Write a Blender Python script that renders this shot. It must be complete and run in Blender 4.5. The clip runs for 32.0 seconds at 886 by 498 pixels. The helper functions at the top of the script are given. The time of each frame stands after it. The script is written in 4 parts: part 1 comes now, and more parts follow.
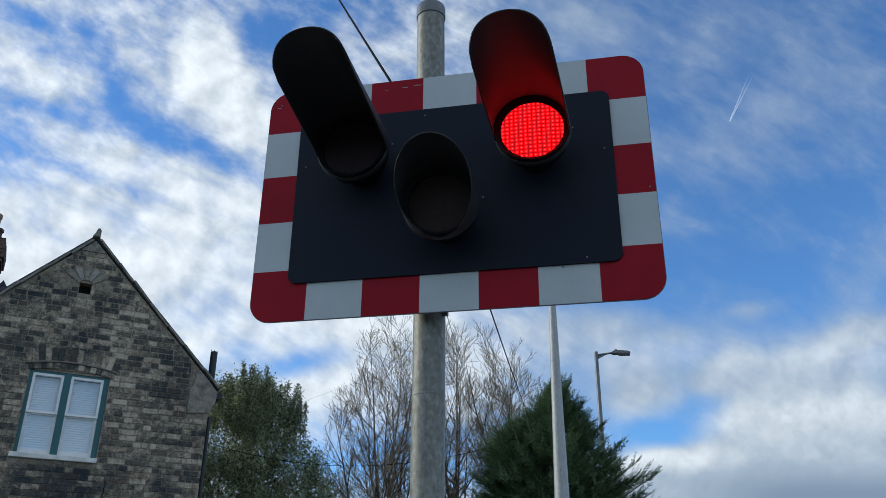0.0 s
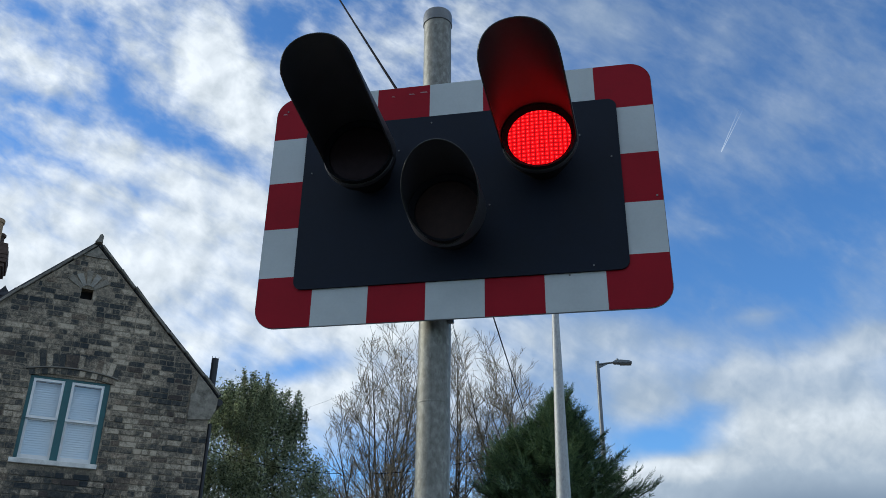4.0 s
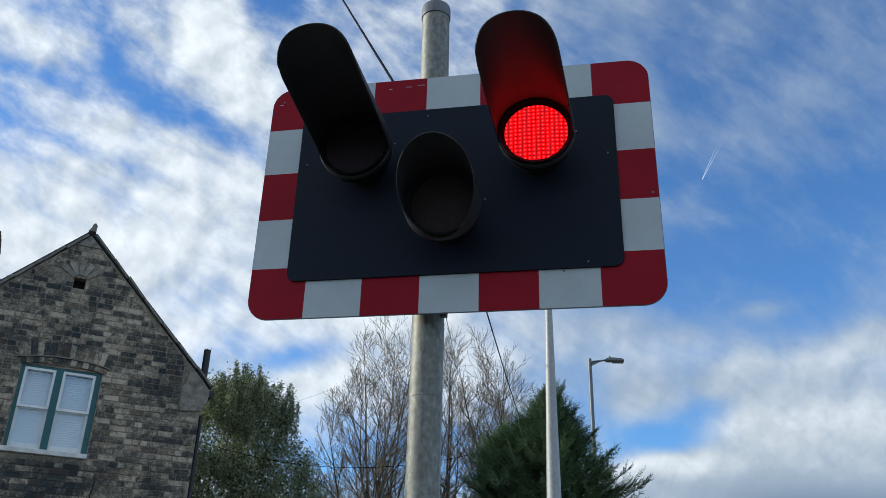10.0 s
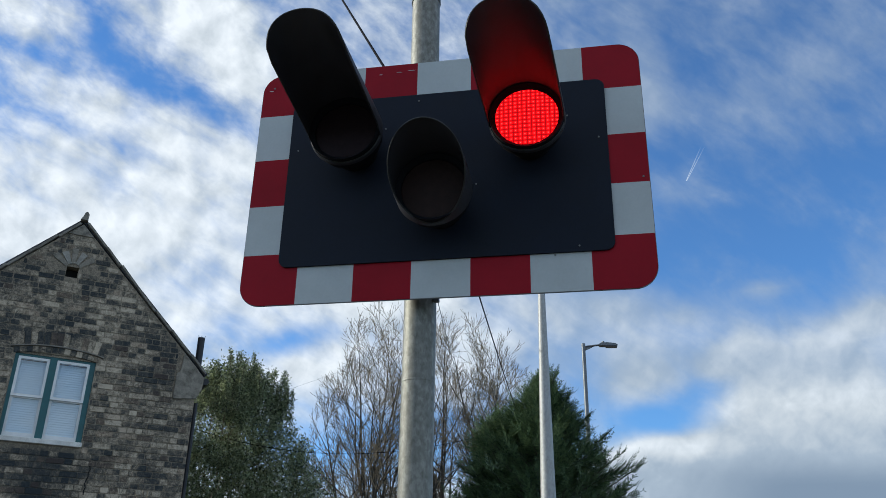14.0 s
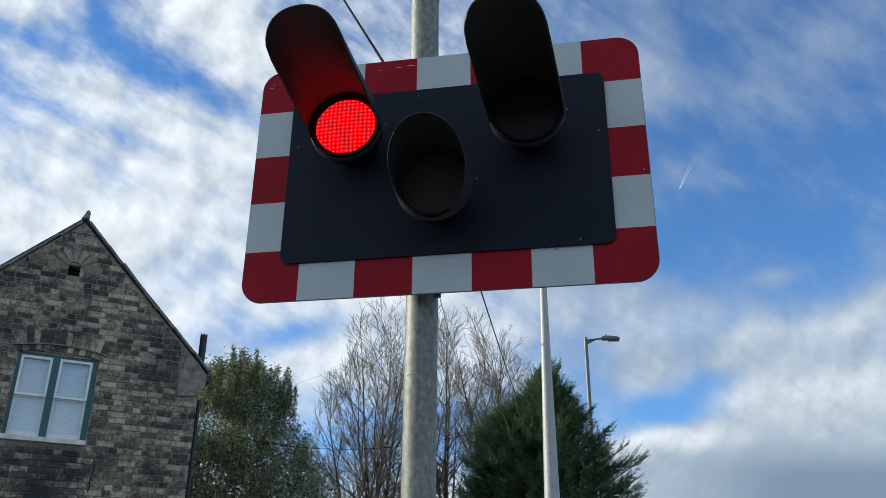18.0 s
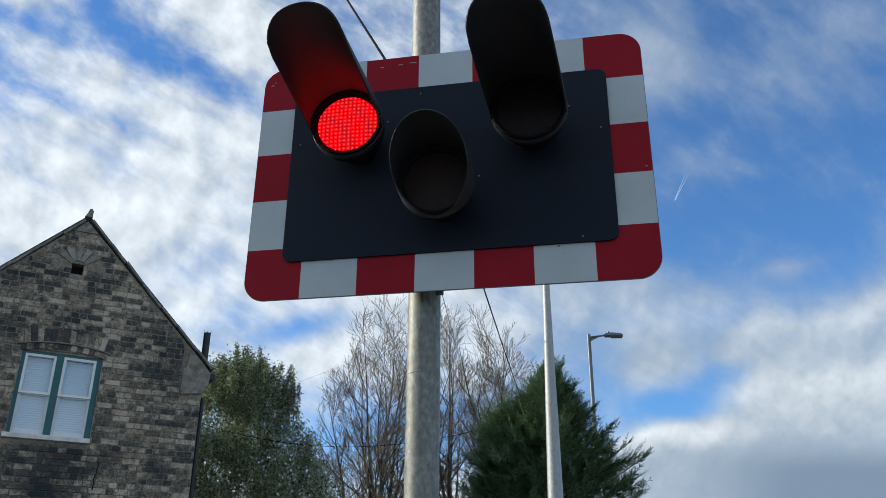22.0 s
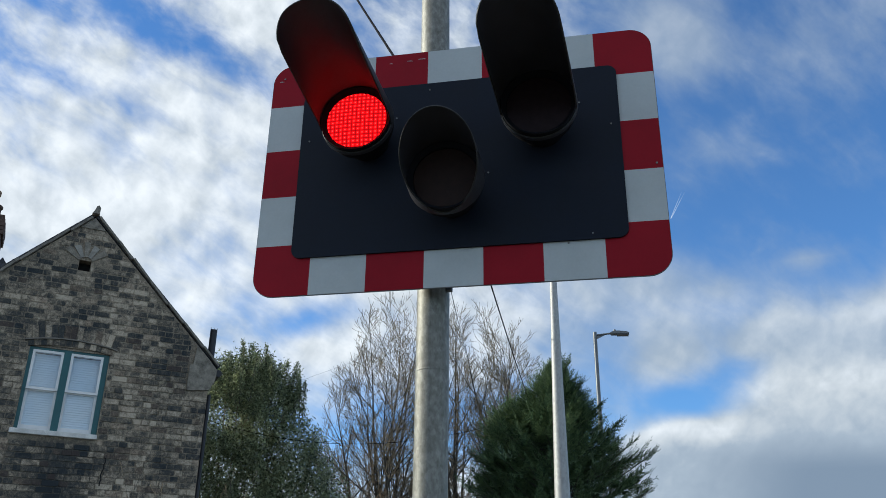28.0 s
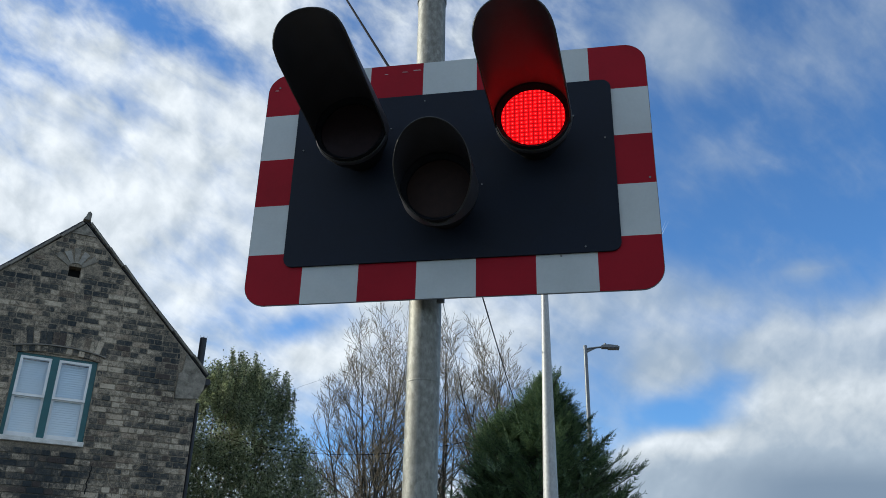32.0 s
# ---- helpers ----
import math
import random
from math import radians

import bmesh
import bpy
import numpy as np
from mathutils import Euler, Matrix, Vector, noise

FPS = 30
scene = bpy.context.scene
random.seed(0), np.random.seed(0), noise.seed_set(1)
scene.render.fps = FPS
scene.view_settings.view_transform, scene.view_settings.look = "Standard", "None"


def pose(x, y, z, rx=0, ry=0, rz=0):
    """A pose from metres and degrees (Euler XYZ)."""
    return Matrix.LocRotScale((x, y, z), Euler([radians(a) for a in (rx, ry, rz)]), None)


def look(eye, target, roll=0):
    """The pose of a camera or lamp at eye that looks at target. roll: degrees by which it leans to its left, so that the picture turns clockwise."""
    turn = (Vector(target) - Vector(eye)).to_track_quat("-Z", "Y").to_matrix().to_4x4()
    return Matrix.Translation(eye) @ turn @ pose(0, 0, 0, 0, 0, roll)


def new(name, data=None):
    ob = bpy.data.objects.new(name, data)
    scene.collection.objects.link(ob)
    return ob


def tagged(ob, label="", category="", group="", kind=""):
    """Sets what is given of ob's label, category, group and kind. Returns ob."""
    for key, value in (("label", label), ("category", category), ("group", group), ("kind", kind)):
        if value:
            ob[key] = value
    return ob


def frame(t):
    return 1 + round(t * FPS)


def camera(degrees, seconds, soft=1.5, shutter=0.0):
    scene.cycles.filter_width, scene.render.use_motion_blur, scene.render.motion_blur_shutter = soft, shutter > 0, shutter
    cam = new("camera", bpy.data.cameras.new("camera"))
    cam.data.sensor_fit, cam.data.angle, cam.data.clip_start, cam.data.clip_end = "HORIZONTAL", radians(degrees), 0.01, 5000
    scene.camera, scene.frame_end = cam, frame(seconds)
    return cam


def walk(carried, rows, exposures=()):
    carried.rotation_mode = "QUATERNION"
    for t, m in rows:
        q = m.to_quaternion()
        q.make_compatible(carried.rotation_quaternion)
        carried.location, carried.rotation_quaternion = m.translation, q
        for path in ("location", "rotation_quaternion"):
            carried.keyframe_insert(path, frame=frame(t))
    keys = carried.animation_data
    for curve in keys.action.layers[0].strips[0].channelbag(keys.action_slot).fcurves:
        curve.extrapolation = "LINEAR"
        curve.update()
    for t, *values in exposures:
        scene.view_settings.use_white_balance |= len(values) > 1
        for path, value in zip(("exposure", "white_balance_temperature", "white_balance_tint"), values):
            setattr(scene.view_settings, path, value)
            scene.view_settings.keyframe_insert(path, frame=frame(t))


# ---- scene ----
# World: the signal board stands in the plane y = 0, x along it, z up from the ground.
cam = camera(55.5, 32.0, soft=0.7)
PATH = [
    (0, (0.389, -2.053, 1.522), (0.036, -0.27, 2.357), 0.4),
    (0.5, (0.387, -2.051, 1.52), (0.036, -0.267, 2.353), 0.6),
    (1, (0.382, -2.051, 1.521), (0.029, -0.266, 2.351), 0.6),
    (1.5, (0.376, -2.051, 1.52), (0.012, -0.269, 2.351), 0.7),
    (2, (0.375, -2.047, 1.521), (0.004, -0.265, 2.35), 1.0),
    (2.5, (0.369, -2.045, 1.518), (-0.002, -0.262, 2.344), 1.3),
    (3, (0.369, -2.048, 1.52), (0.001, -0.268, 2.354), 1.2),
    (3.5, (0.375, -2.048, 1.522), (0.018, -0.271, 2.369), 0.8),
    (5.5, (0.373, -2.046, 1.522), (0.026, -0.272, 2.379), 1.0),
    (6, (0.374, -2.048, 1.522), (0.029, -0.273, 2.377), 0.8),
    (6.5, (0.375, -2.046, 1.519), (0.032, -0.268, 2.368), 0.8),
    (7, (0.373, -2.044, 1.52), (0.035, -0.263, 2.364), 0.9),
    (7.5, (0.371, -2.044, 1.52), (0.028, -0.263, 2.364), 1.2),
    (8, (0.37, -2.042, 1.52), (0.023, -0.264, 2.368), 1.5),
    (8.5, (0.37, -2.044, 1.522), (0.023, -0.267, 2.373), 1.5),
    (9, (0.371, -2.049, 1.518), (0.025, -0.274, 2.372), 1.5),
    (9.5, (0.372, -2.043, 1.52), (0.027, -0.267, 2.371), 1.6),
    (10, (0.373, -2.042, 1.52), (0.031, -0.261, 2.363), 1.6),
    (10.5, (0.371, -2.041, 1.518), (0.03, -0.257, 2.354), 1.6),
    (11, (0.373, -2.042, 1.519), (0.035, -0.256, 2.353), 1.6),
    (11.5, (0.374, -2.041, 1.518), (0.037, -0.255, 2.353), 1.5),
    (12, (0.372, -2.041, 1.519), (0.033, -0.252, 2.347), 1.6),
    (12.5, (0.375, -2.039, 1.516), (0.042, -0.247, 2.339), 1.8),
    (13, (0.378, -2.04, 1.516), (0.052, -0.244, 2.333), 1.7),
    (13.5, (0.378, -2.041, 1.515), (0.052, -0.244, 2.33), 1.3),
    (14, (0.379, -2.042, 1.516), (0.05, -0.245, 2.33), 1.0),
    (14.5, (0.382, -2.043, 1.515), (0.05, -0.246, 2.327), 0.9),
    (16.5, (0.38, -2.041, 1.516), (0.05, -0.242, 2.326), 0.5),
    (17, (0.381, -2.041, 1.517), (0.053, -0.242, 2.326), 0.4),
    (17.5, (0.382, -2.041, 1.517), (0.053, -0.241, 2.325), 0.4),
    (18, (0.38, -2.044, 1.515), (0.047, -0.243, 2.318), 0.5),
    (18.5, (0.38, -2.044, 1.516), (0.041, -0.243, 2.317), 0.6),
    (19, (0.378, -2.042, 1.516), (0.036, -0.242, 2.317), 0.6),
    (19.5, (0.379, -2.042, 1.516), (0.035, -0.242, 2.317), 0.7),
    (20, (0.377, -2.039, 1.516), (0.035, -0.238, 2.315), 0.6),
    (20.5, (0.376, -2.042, 1.516), (0.036, -0.24, 2.315), 0.6),
    (21, (0.375, -2.039, 1.517), (0.035, -0.237, 2.315), 0.6),
    (21.5, (0.377, -2.039, 1.515), (0.039, -0.236, 2.311), 0.5),
    (22, (0.381, -2.042, 1.516), (0.041, -0.24, 2.313), 0.4),
    (22.5, (0.383, -2.041, 1.516), (0.041, -0.239, 2.314), 0.3),
    (23, (0.383, -2.04, 1.515), (0.041, -0.238, 2.311), 0.4),
    (23.5, (0.382, -2.041, 1.513), (0.041, -0.238, 2.308), 0.4),
    (24, (0.382, -2.04, 1.516), (0.038, -0.238, 2.313), 0.5),
    (24.5, (0.38, -2.04, 1.517), (0.034, -0.238, 2.312), 0.6),
    (25, (0.376, -2.04, 1.516), (0.025, -0.238, 2.309), 0.7),
    (25.5, (0.377, -2.038, 1.515), (0.024, -0.233, 2.301), 0.6),
    (27.5, (0.372, -2.037, 1.517), (0.02, -0.234, 2.308), 0.7),
    (28, (0.371, -2.037, 1.516), (0.017, -0.235, 2.308), 0.7),
    (28.5, (0.371, -2.041, 1.516), (0.013, -0.241, 2.312), 0.7),
    (29, (0.368, -2.039, 1.518), (0.011, -0.242, 2.321), 0.6),
    (29.5, (0.366, -2.032, 1.517), (0.012, -0.238, 2.327), 0.8),
    (30, (0.366, -2.036, 1.518), (0.013, -0.247, 2.339), 1.2),
    (30.5, (0.364, -2.038, 1.516), (0.011, -0.251, 2.344), 1.4),
    (31, (0.362, -2.037, 1.516), (0.008, -0.249, 2.339), 1.5),
    (31.5, (0.364, -2.036, 1.515), (0.019, -0.244, 2.334), 1.5),
    (32, (0.368, -2.036, 1.516), (0.035, -0.241, 2.333), 1.3),
]
walk(cam, [(t, look(eye, target, roll)) for t, eye, target, roll in PATH], exposures=[(0.0, 0.08, 5660, 4), (32.0, 0.08, 5740, 4)])

# ---------------------------------------------------------------- light
SUN_AZ, SUN_EL = -90.5, 24.0          # degrees, from +y towards +x


def heading(az, el):
    a, e = radians(az), radians(el)
    return Vector((math.sin(a) * math.cos(e), math.cos(a) * math.cos(e), math.sin(e)))


world = bpy.data.worlds.new("sky")
scene.world = world
world.use_nodes = True
wn = world.node_tree
wn.nodes.clear()
sky = wn.nodes.new("ShaderNodeTexSky")
sky.sky_type, sky.sun_disc = "NISHITA", False
sky.sun_elevation, sky.sun_rotation = radians(SUN_EL), radians(SUN_AZ)
sky.air_density, sky.dust_density, sky.ozone_density = 1.0, 0.0, 6.5
bg = wn.nodes.new("ShaderNodeBackground")
bg.inputs["Strength"].default_value = 0.155
wo = wn.nodes.new("ShaderNodeOutputWorld")
wn.links.new(sky.outputs[0], bg.inputs[0])
wn.links.new(bg.outputs[0], wo.inputs[0])

sun = new("sun", bpy.data.lights.new("sun", "SUN"))
sun.data.energy, sun.data.angle, sun.data.color = 5.0, radians(2.0), (1.0, 0.86, 0.66)
sun.matrix_world = look(heading(SUN_AZ, SUN_EL) * 50, (0, 0, 0))


# ---------------------------------------------------------------- materials
class Nodes:
    """A short way to write node materials."""

    def __init__(self, name):
        self.mat = bpy.data.materials.new(name)
        self.mat.use_nodes = True
        self.tree = self.mat.node_tree
        self.tree.nodes.clear()
        self.out = self.tree.nodes.new("ShaderNodeOutputMaterial")

    def add(self, kind, **inputs):
        node = self.tree.nodes.new(kind)
        for key, value in inputs.items():
            self.put(node, key.replace("_", " "), value)
        return node

    def put(self, node, key, value):
        socket = node.inputs[int(key)] if key.isdigit() else node.inputs[key]
        if isinstance(value, bpy.types.NodeSocket):
            self.tree.links.new(value, socket)
        else:
            socket.default_value = value

    def coords(self, which="Object", scale=(1, 1, 1)):
        tex = self.tree.nodes.new("ShaderNodeTexCoord")
        mapping = self.tree.nodes.new("ShaderNodeMapping")
        mapping.inputs["Scale"].default_value = scale
        self.tree.links.new(tex.outputs[which], mapping.inputs[0])
        return mapping.outputs[0]

    def noise(self, scale, detail=4, rough=0.55, vector=None, distortion=0.0):
        node = self.add("ShaderNodeTexNoise", Scale=scale, Detail=detail, Roughness=rough, Distortion=distortion)
        self.tree.links.new(vector or self.coords(), node.inputs["Vector"])
        return node.outputs["Fac"]

    def math(self, op, a, b=0.0, c=0.0, clamp=False):
        node = self.tree.nodes.new("ShaderNodeMath")
        node.operation, node.use_clamp = op, clamp
        for n, value in enumerate((a, b, c)):
            self.put(node, str(n), value)
        return node.outputs[0]

    def ramp(self, fac, stops):
        node = self.tree.nodes.new("ShaderNodeValToRGB")
        while len(node.color_ramp.elements) < len(stops):
            node.color_ramp.elements.new(0.5)
        for element, (place, colour) in zip(node.color_ramp.elements, stops):
            element.position = place
            element.color = (*colour, 1) if len(colour) == 3 else colour
        self.tree.links.new(fac, node.inputs[0])
        return node.outputs[0]

    def mix(self, fac, a, b, mode="MIX"):
        node = self.tree.nodes.new("ShaderNodeMix")
        node.data_type, node.blend_type = "RGBA", mode
        for key, value in ((0, fac), (6, a), (7, b)):
            if isinstance(value, bpy.types.NodeSocket):
                self.tree.links.new(value, node.inputs[key])
            else:
                node.inputs[key].default_value = value if key == 0 else (*value, 1)
        return node.outputs[2]

    def bump(self, height, strength=0.3, distance=0.01):
        return self.add("ShaderNodeBump", Strength=strength, Distance=distance, Height=height).outputs[0]

    def surface(self, colour, rough=0.6, metal=0.0, normal=None, spec=0.5, **more):
        node = self.add("ShaderNodeBsdfPrincipled", Roughness=rough, Metallic=metal)
        self.put(node, "Base Color", colour if isinstance(colour, bpy.types.NodeSocket) else (*colour, 1))
        self.put(node, "Specular IOR Level", spec)
        if normal:
            self.put(node, "Normal", normal)
        for key, value in more.items():
            self.put(node, key.replace("_", " "), value)
        self.tree.links.new(node.outputs[0], self.out.inputs[0])
        return self.mat


def sheeting(name, base, dark, spec=0.35):
    """Reflective sheeting, slightly grimy, with faint smears."""
    n = Nodes(name)
    grime = n.noise(5, 6, 0.6)
    fine = n.noise(140, 2, 0.5)
    fac = n.math("ADD", n.math("MULTIPLY", grime, 0.8), n.math("MULTIPLY", fine, 0.2))
    colour = n.ramp(fac, [(0.35, base), (0.75, dark)])
    return n.surface(colour, n.math("ADD", n.math("MULTIPLY", grime, 0.25), 0.28), normal=n.bump(fine, 0.04, 0.002), spec=spec)


def painted(name, base, rough=0.5, vary=0.35, scale=9.0, metal=0.0, spec=0.4):
    n = Nodes(name)
    grime = n.noise(scale, 6, 0.62)
    fine = n.noise(scale * 18, 3, 0.5)
    lo, hi = [tuple(c * k for c in base) for k in (1 - vary, 1 + vary)]
    colour = n.ramp(n.math("ADD", n.math("MULTIPLY", grime, 0.75), n.math("MULTIPLY", fine, 0.25)), [(0.3, lo), (0.7, hi)])
    return n.surface(colour, n.math("ADD", n.math("MULTIPLY", grime, 0.3), rough - 0.15), metal, n.bump(fine, 0.08, 0.003), spec)


def galvanised(name, stops):
    """Weathered zinc: spangle, drips and brownish streaks down the pole."""
    n = Nodes(name)
    spangle = n.add("ShaderNodeTexVoronoi", Scale=120.0)
    n.tree.links.new(n.coords("Object", (1, 1, 0.55)), spangle.inputs["Vector"])
    cells = n.tree.nodes.new("ShaderNodeSeparateColor")
    n.tree.links.new(spangle.outputs["Color"], cells.inputs[0])
    streak = n.noise(9, 7, 0.7, n.coords("Object", (4.5, 4.5, 0.35)), 0.5)
    blot = n.noise(75, 5, 0.62, n.coords("Object", (1, 1, 0.6)))
    fac = n.math("ADD", n.math("MULTIPLY", cells.outputs[0], 0.10), n.math("ADD", n.math("MULTIPLY", streak, 0.34), n.math("MULTIPLY", blot, 0.56)))
    colour = n.ramp(fac, stops)
    rough = n.math("ADD", n.math("MULTIPLY", blot, 0.3), 0.40)
    return n.surface(colour, rough, 0.35, n.bump(n.math("ADD", blot, n.math("MULTIPLY", cells.outputs[0], 0.3)), 0.12, 0.003))


def brick_material(name, own_tone):
    """Sooty buff stock bricks or their mortar: each brick its own tone, under patches of soot across the wall."""
    n = Nodes(name)
    if own_tone == "island":
        own = n.tree.nodes.new("ShaderNodeNewGeometry").outputs["Random Per Island"]
    elif own_tone == "object":
        own = n.tree.nodes.new("ShaderNodeObjectInfo").outputs["Random"]
    else:
        own = n.math("ADD", 0.46, 0.0)
    where = n.tree.nodes.new("ShaderNodeNewGeometry").outputs["Position"]
    shifted = n.add("ShaderNodeVectorMath", **{"0": where, "1": (3.7, 1.2, 5.1)}).outputs[0]
    soot = n.noise(1.5, 6, 0.62, shifted, 0.5)
    patch = n.noise(19, 8, 0.75, where, 0.8)
    grain = n.noise(80, 4, 0.65, where)
    if own_tone:
        tone = n.math("ADD", n.math("MULTIPLY", own, 0.60), n.math("MULTIPLY", soot, 1.6))
        tone = n.math("ADD", tone, n.math("MULTIPLY", patch, 1.75))
        tone = n.math("SUBTRACT", n.math("ADD", tone, n.math("MULTIPLY", grain, 0.5)), 1.73)
    else:
        tone = n.math("ADD", n.math("MULTIPLY", patch, 0.9), n.math("MULTIPLY", soot, 0.5))
        tone = n.math("SUBTRACT", n.math("ADD", tone, n.math("MULTIPLY", grain, 0.4)), 0.30)
    # a dark damp stain under the window sill
    spot = n.tree.nodes.new("ShaderNodeSeparateXYZ")
    n.tree.links.new(where, spot.inputs[0])
    across = n.math("ADD", n.math("MULTIPLY", n.math("ADD", spot.outputs[0], 6.931), 0.798), n.math("MULTIPLY", n.math("SUBTRACT", spot.outputs[1], 8.995), 0.602))
    wide = n.math("SUBTRACT", 1.0, n.math("DIVIDE", n.math("ABSOLUTE", n.math("ADD", across, 0.35)), 0.95), clamp=True)
    under = n.math("MULTIPLY", n.math("SUBTRACT", 3.76, spot.outputs[2]), 6.0, clamp=True)
    stain = n.math("MULTIPLY", n.math("MULTIPLY", wide, under), n.math("MULTIPLY", soot, 0.6))
    tone = n.math("SUBTRACT", tone, stain)
    colour = n.ramp(tone, [(0.04, (0.036, 0.043, 0.048)), (0.30, (0.076, 0.077, 0.072)), (0.50, (0.168, 0.147, 0.115)), (0.68, (0.345, 0.293, 0.222)), (0.92, (0.55, 0.47, 0.36))])
    if own_tone:
        warm = n.math("FRACT", n.math("MULTIPLY", own, 17.3))
        colour = n.mix(n.math("MULTIPLY", n.math("GREATER_THAN", warm, 0.88), 0.16), colour, (0.22, 0.12, 0.07), "MIX")
    return n.surface(colour, 0.92, 0.0, n.bump(n.math("ADD", grain, patch), 0.7, 0.010), 0.15)


def stone(name, base, vary=0.5, scale=6.0):
    n = Nodes(name)
    blot = n.noise(scale, 7, 0.65, None, 0.3)
    fine = n.noise(scale * 12, 4, 0.6)
    lo, hi = [tuple(c * k for c in base) for k in (1 - vary, 1 + vary)]
    colour = n.ramp(n.math("ADD", n.math("MULTIPLY", blot, 0.7), n.math("MULTIPLY", fine, 0.3)), [(0.32, lo), (0.66, hi)])
    return n.surface(colour, 0.9, 0.0, n.bump(n.math("ADD", fine, blot), 0.5, 0.01), 0.2)


def leafage(name, dark, light, through_light=0.25):
    n = Nodes(name)
    own = n.tree.nodes.new("ShaderNodeNewGeometry").outputs["Random Per Island"]
    clump = n.noise(1.6, 3, 0.6)
    colour = n.ramp(n.math("ADD", n.math("MULTIPLY", own, 0.6), n.math("MULTIPLY", clump, 0.5)), [(0.25, dark), (0.8, light)])
    leaf = n.add("ShaderNodeBsdfPrincipled", Roughness=0.42)
    n.put(leaf, "Base Color", colour)
    n.put(leaf, "Specular IOR Level", 0.5)
    lit = n.add("ShaderNodeBsdfTranslucent")
    n.put(lit, "Color", colour)
    both = n.add("ShaderNodeMixShader", **{"0": through_light})
    n.tree.links.new(leaf.outputs[0], both.inputs[1])
    n.tree.links.new(lit.outputs[0], both.inputs[2])
    n.tree.links.new(both.outputs[0], n.out.inputs[0])
    return n.mat


def bark(name, dark, light):
    n = Nodes(name)
    rough = n.noise(9, 6, 0.65, n.coords("Object", (1, 1, 0.35)))
    colour = n.ramp(rough, [(0.3, dark), (0.7, light)])
    return n.surface(colour, 0.9, 0.0, n.bump(rough, 0.5, 0.01), 0.2)


def glass_material():
    n = Nodes("window_glass")
    clear = n.add("ShaderNodeBsdfTransparent")
    n.put(clear, "Color", (0.97, 0.985, 0.99, 1))
    gloss = n.add("ShaderNodeBsdfGlossy", Roughness=0.03)
    both = n.add("ShaderNodeMixShader", **{"0": 0.07})
    n.tree.links.new(clear.outputs[0], both.inputs[1])
    n.tree.links.new(gloss.outputs[0], both.inputs[2])
    n.tree.links.new(both.outputs[0], n.out.inputs[0])
    return n.mat


def led_material():
    """A lit array of small red lenses, brighter in the middle of each cell."""
    n = Nodes("lit_red_led")
    pos = n.tree.nodes.new("ShaderNodeSeparateXYZ")
    n.tree.links.new(n.coords(), pos.inputs[0])
    cell = []
    for axis, pitch in ((0, 0.0122), (2, 0.0122)):
        wave = n.math("FRACT", n.math("DIVIDE", n.math("ADD", pos.outputs[axis], 1.0), pitch))
        cell.append(n.math("ABSOLUTE", n.math("SUBTRACT", wave, 0.5)))
    far_off = n.math("MAXIMUM", cell[0], cell[1])
    near = n.math("SUBTRACT", 1.0, n.math("MULTIPLY", n.math("SQRT", n.math("ADD", n.math("POWER", cell[0], 2.0), n.math("POWER", cell[1], 2.0))), 2.1), clamp=True)
    spot = n.math("POWER", near, 2.6)
    grid = n.math("MULTIPLY", n.math("SUBTRACT", far_off, 0.34), 6.5, clamp=True)
    body = n.math("MULTIPLY", n.math("ADD", n.math("MULTIPLY", spot, 0.75), 0.12), n.math("SUBTRACT", 1.0, n.math("MULTIPLY", grid, 0.78)))
    mottled = n.math("ADD", n.math("MULTIPLY", n.noise(60, 2, 0.5), 0.9), 0.55)
    green = n.math("ADD", n.math("MULTIPLY", n.math("MULTIPLY", n.math("POWER", near, 7.0), mottled), 0.03), 0.00024)
    tint = n.add("ShaderNodeCombineColor", Green=green, Blue=n.math("ADD", n.math("MULTIPLY", green, 0.9), 0.0003))
    n.put(tint, "Red", body)
    glow = n.add("ShaderNodeEmission", Color=tint.outputs[0], Strength=9.5)
    n.tree.links.new(glow.outputs[0], n.out.inputs[0])
    return n.mat


WHITE = sheeting("white_sheeting", (0.495, 0.53, 0.535), (0.395, 0.425, 0.43))
RED = sheeting("red_sheeting", (0.285, 0.0045, 0.015), (0.215, 0.004, 0.012), 0.12)
BLACK = painted("matt_black_paint", (0.0070, 0.0110, 0.0210), 0.62, 0.25, 6.0, spec=0.18)
HOOD = painted("hood_black", (0.0270, 0.0270, 0.0320), 0.46, 0.3, 12.0, spec=0.4)
LENS_RED = painted("unlit_red_lens", (0.020, 0.0125, 0.0145), 0.6, 0.3, 60.0, spec=0.12)
LENS_AMBER = painted("unlit_amber_lens", (0.022, 0.0130, 0.0110), 0.6, 0.3, 60.0, spec=0.12)
# glossy black for the added edge beads, which bring highlights to the hoods
RIM = painted("glossy_rim", (0.016, 0.017, 0.015), 0.35, 0.3, 40.0, spec=0.5)
LED = led_material()
STEEL = galvanised("galvanised_steel", [(0.36, (0.125, 0.122, 0.104)), (0.5, (0.19, 0.19, 0.168)), (0.64, (0.29, 0.29, 0.262))])
PALE_STEEL = galvanised("pale_galvanised_steel", [(0.30, (0.26, 0.26, 0.25)), (0.5, (0.36, 0.365, 0.36)), (0.70, (0.46, 0.465, 0.46))])
BEZEL = painted("black_rubber", (0.0085, 0.009, 0.0115), 0.75, 0.3, 30.0, spec=0.08)
BOLT = painted("bolt_steel", (0.17, 0.17, 0.165), 0.4, 0.3, 60.0, 0.8)
BRICK, BRICKS = brick_material("stock_brick", "object"), brick_material("stock_bricks", "island")
MORTAR = brick_material("lime_mortar", "")
STONE = stone("pale_stone", (0.30, 0.285, 0.25), 0.4, 5.0)
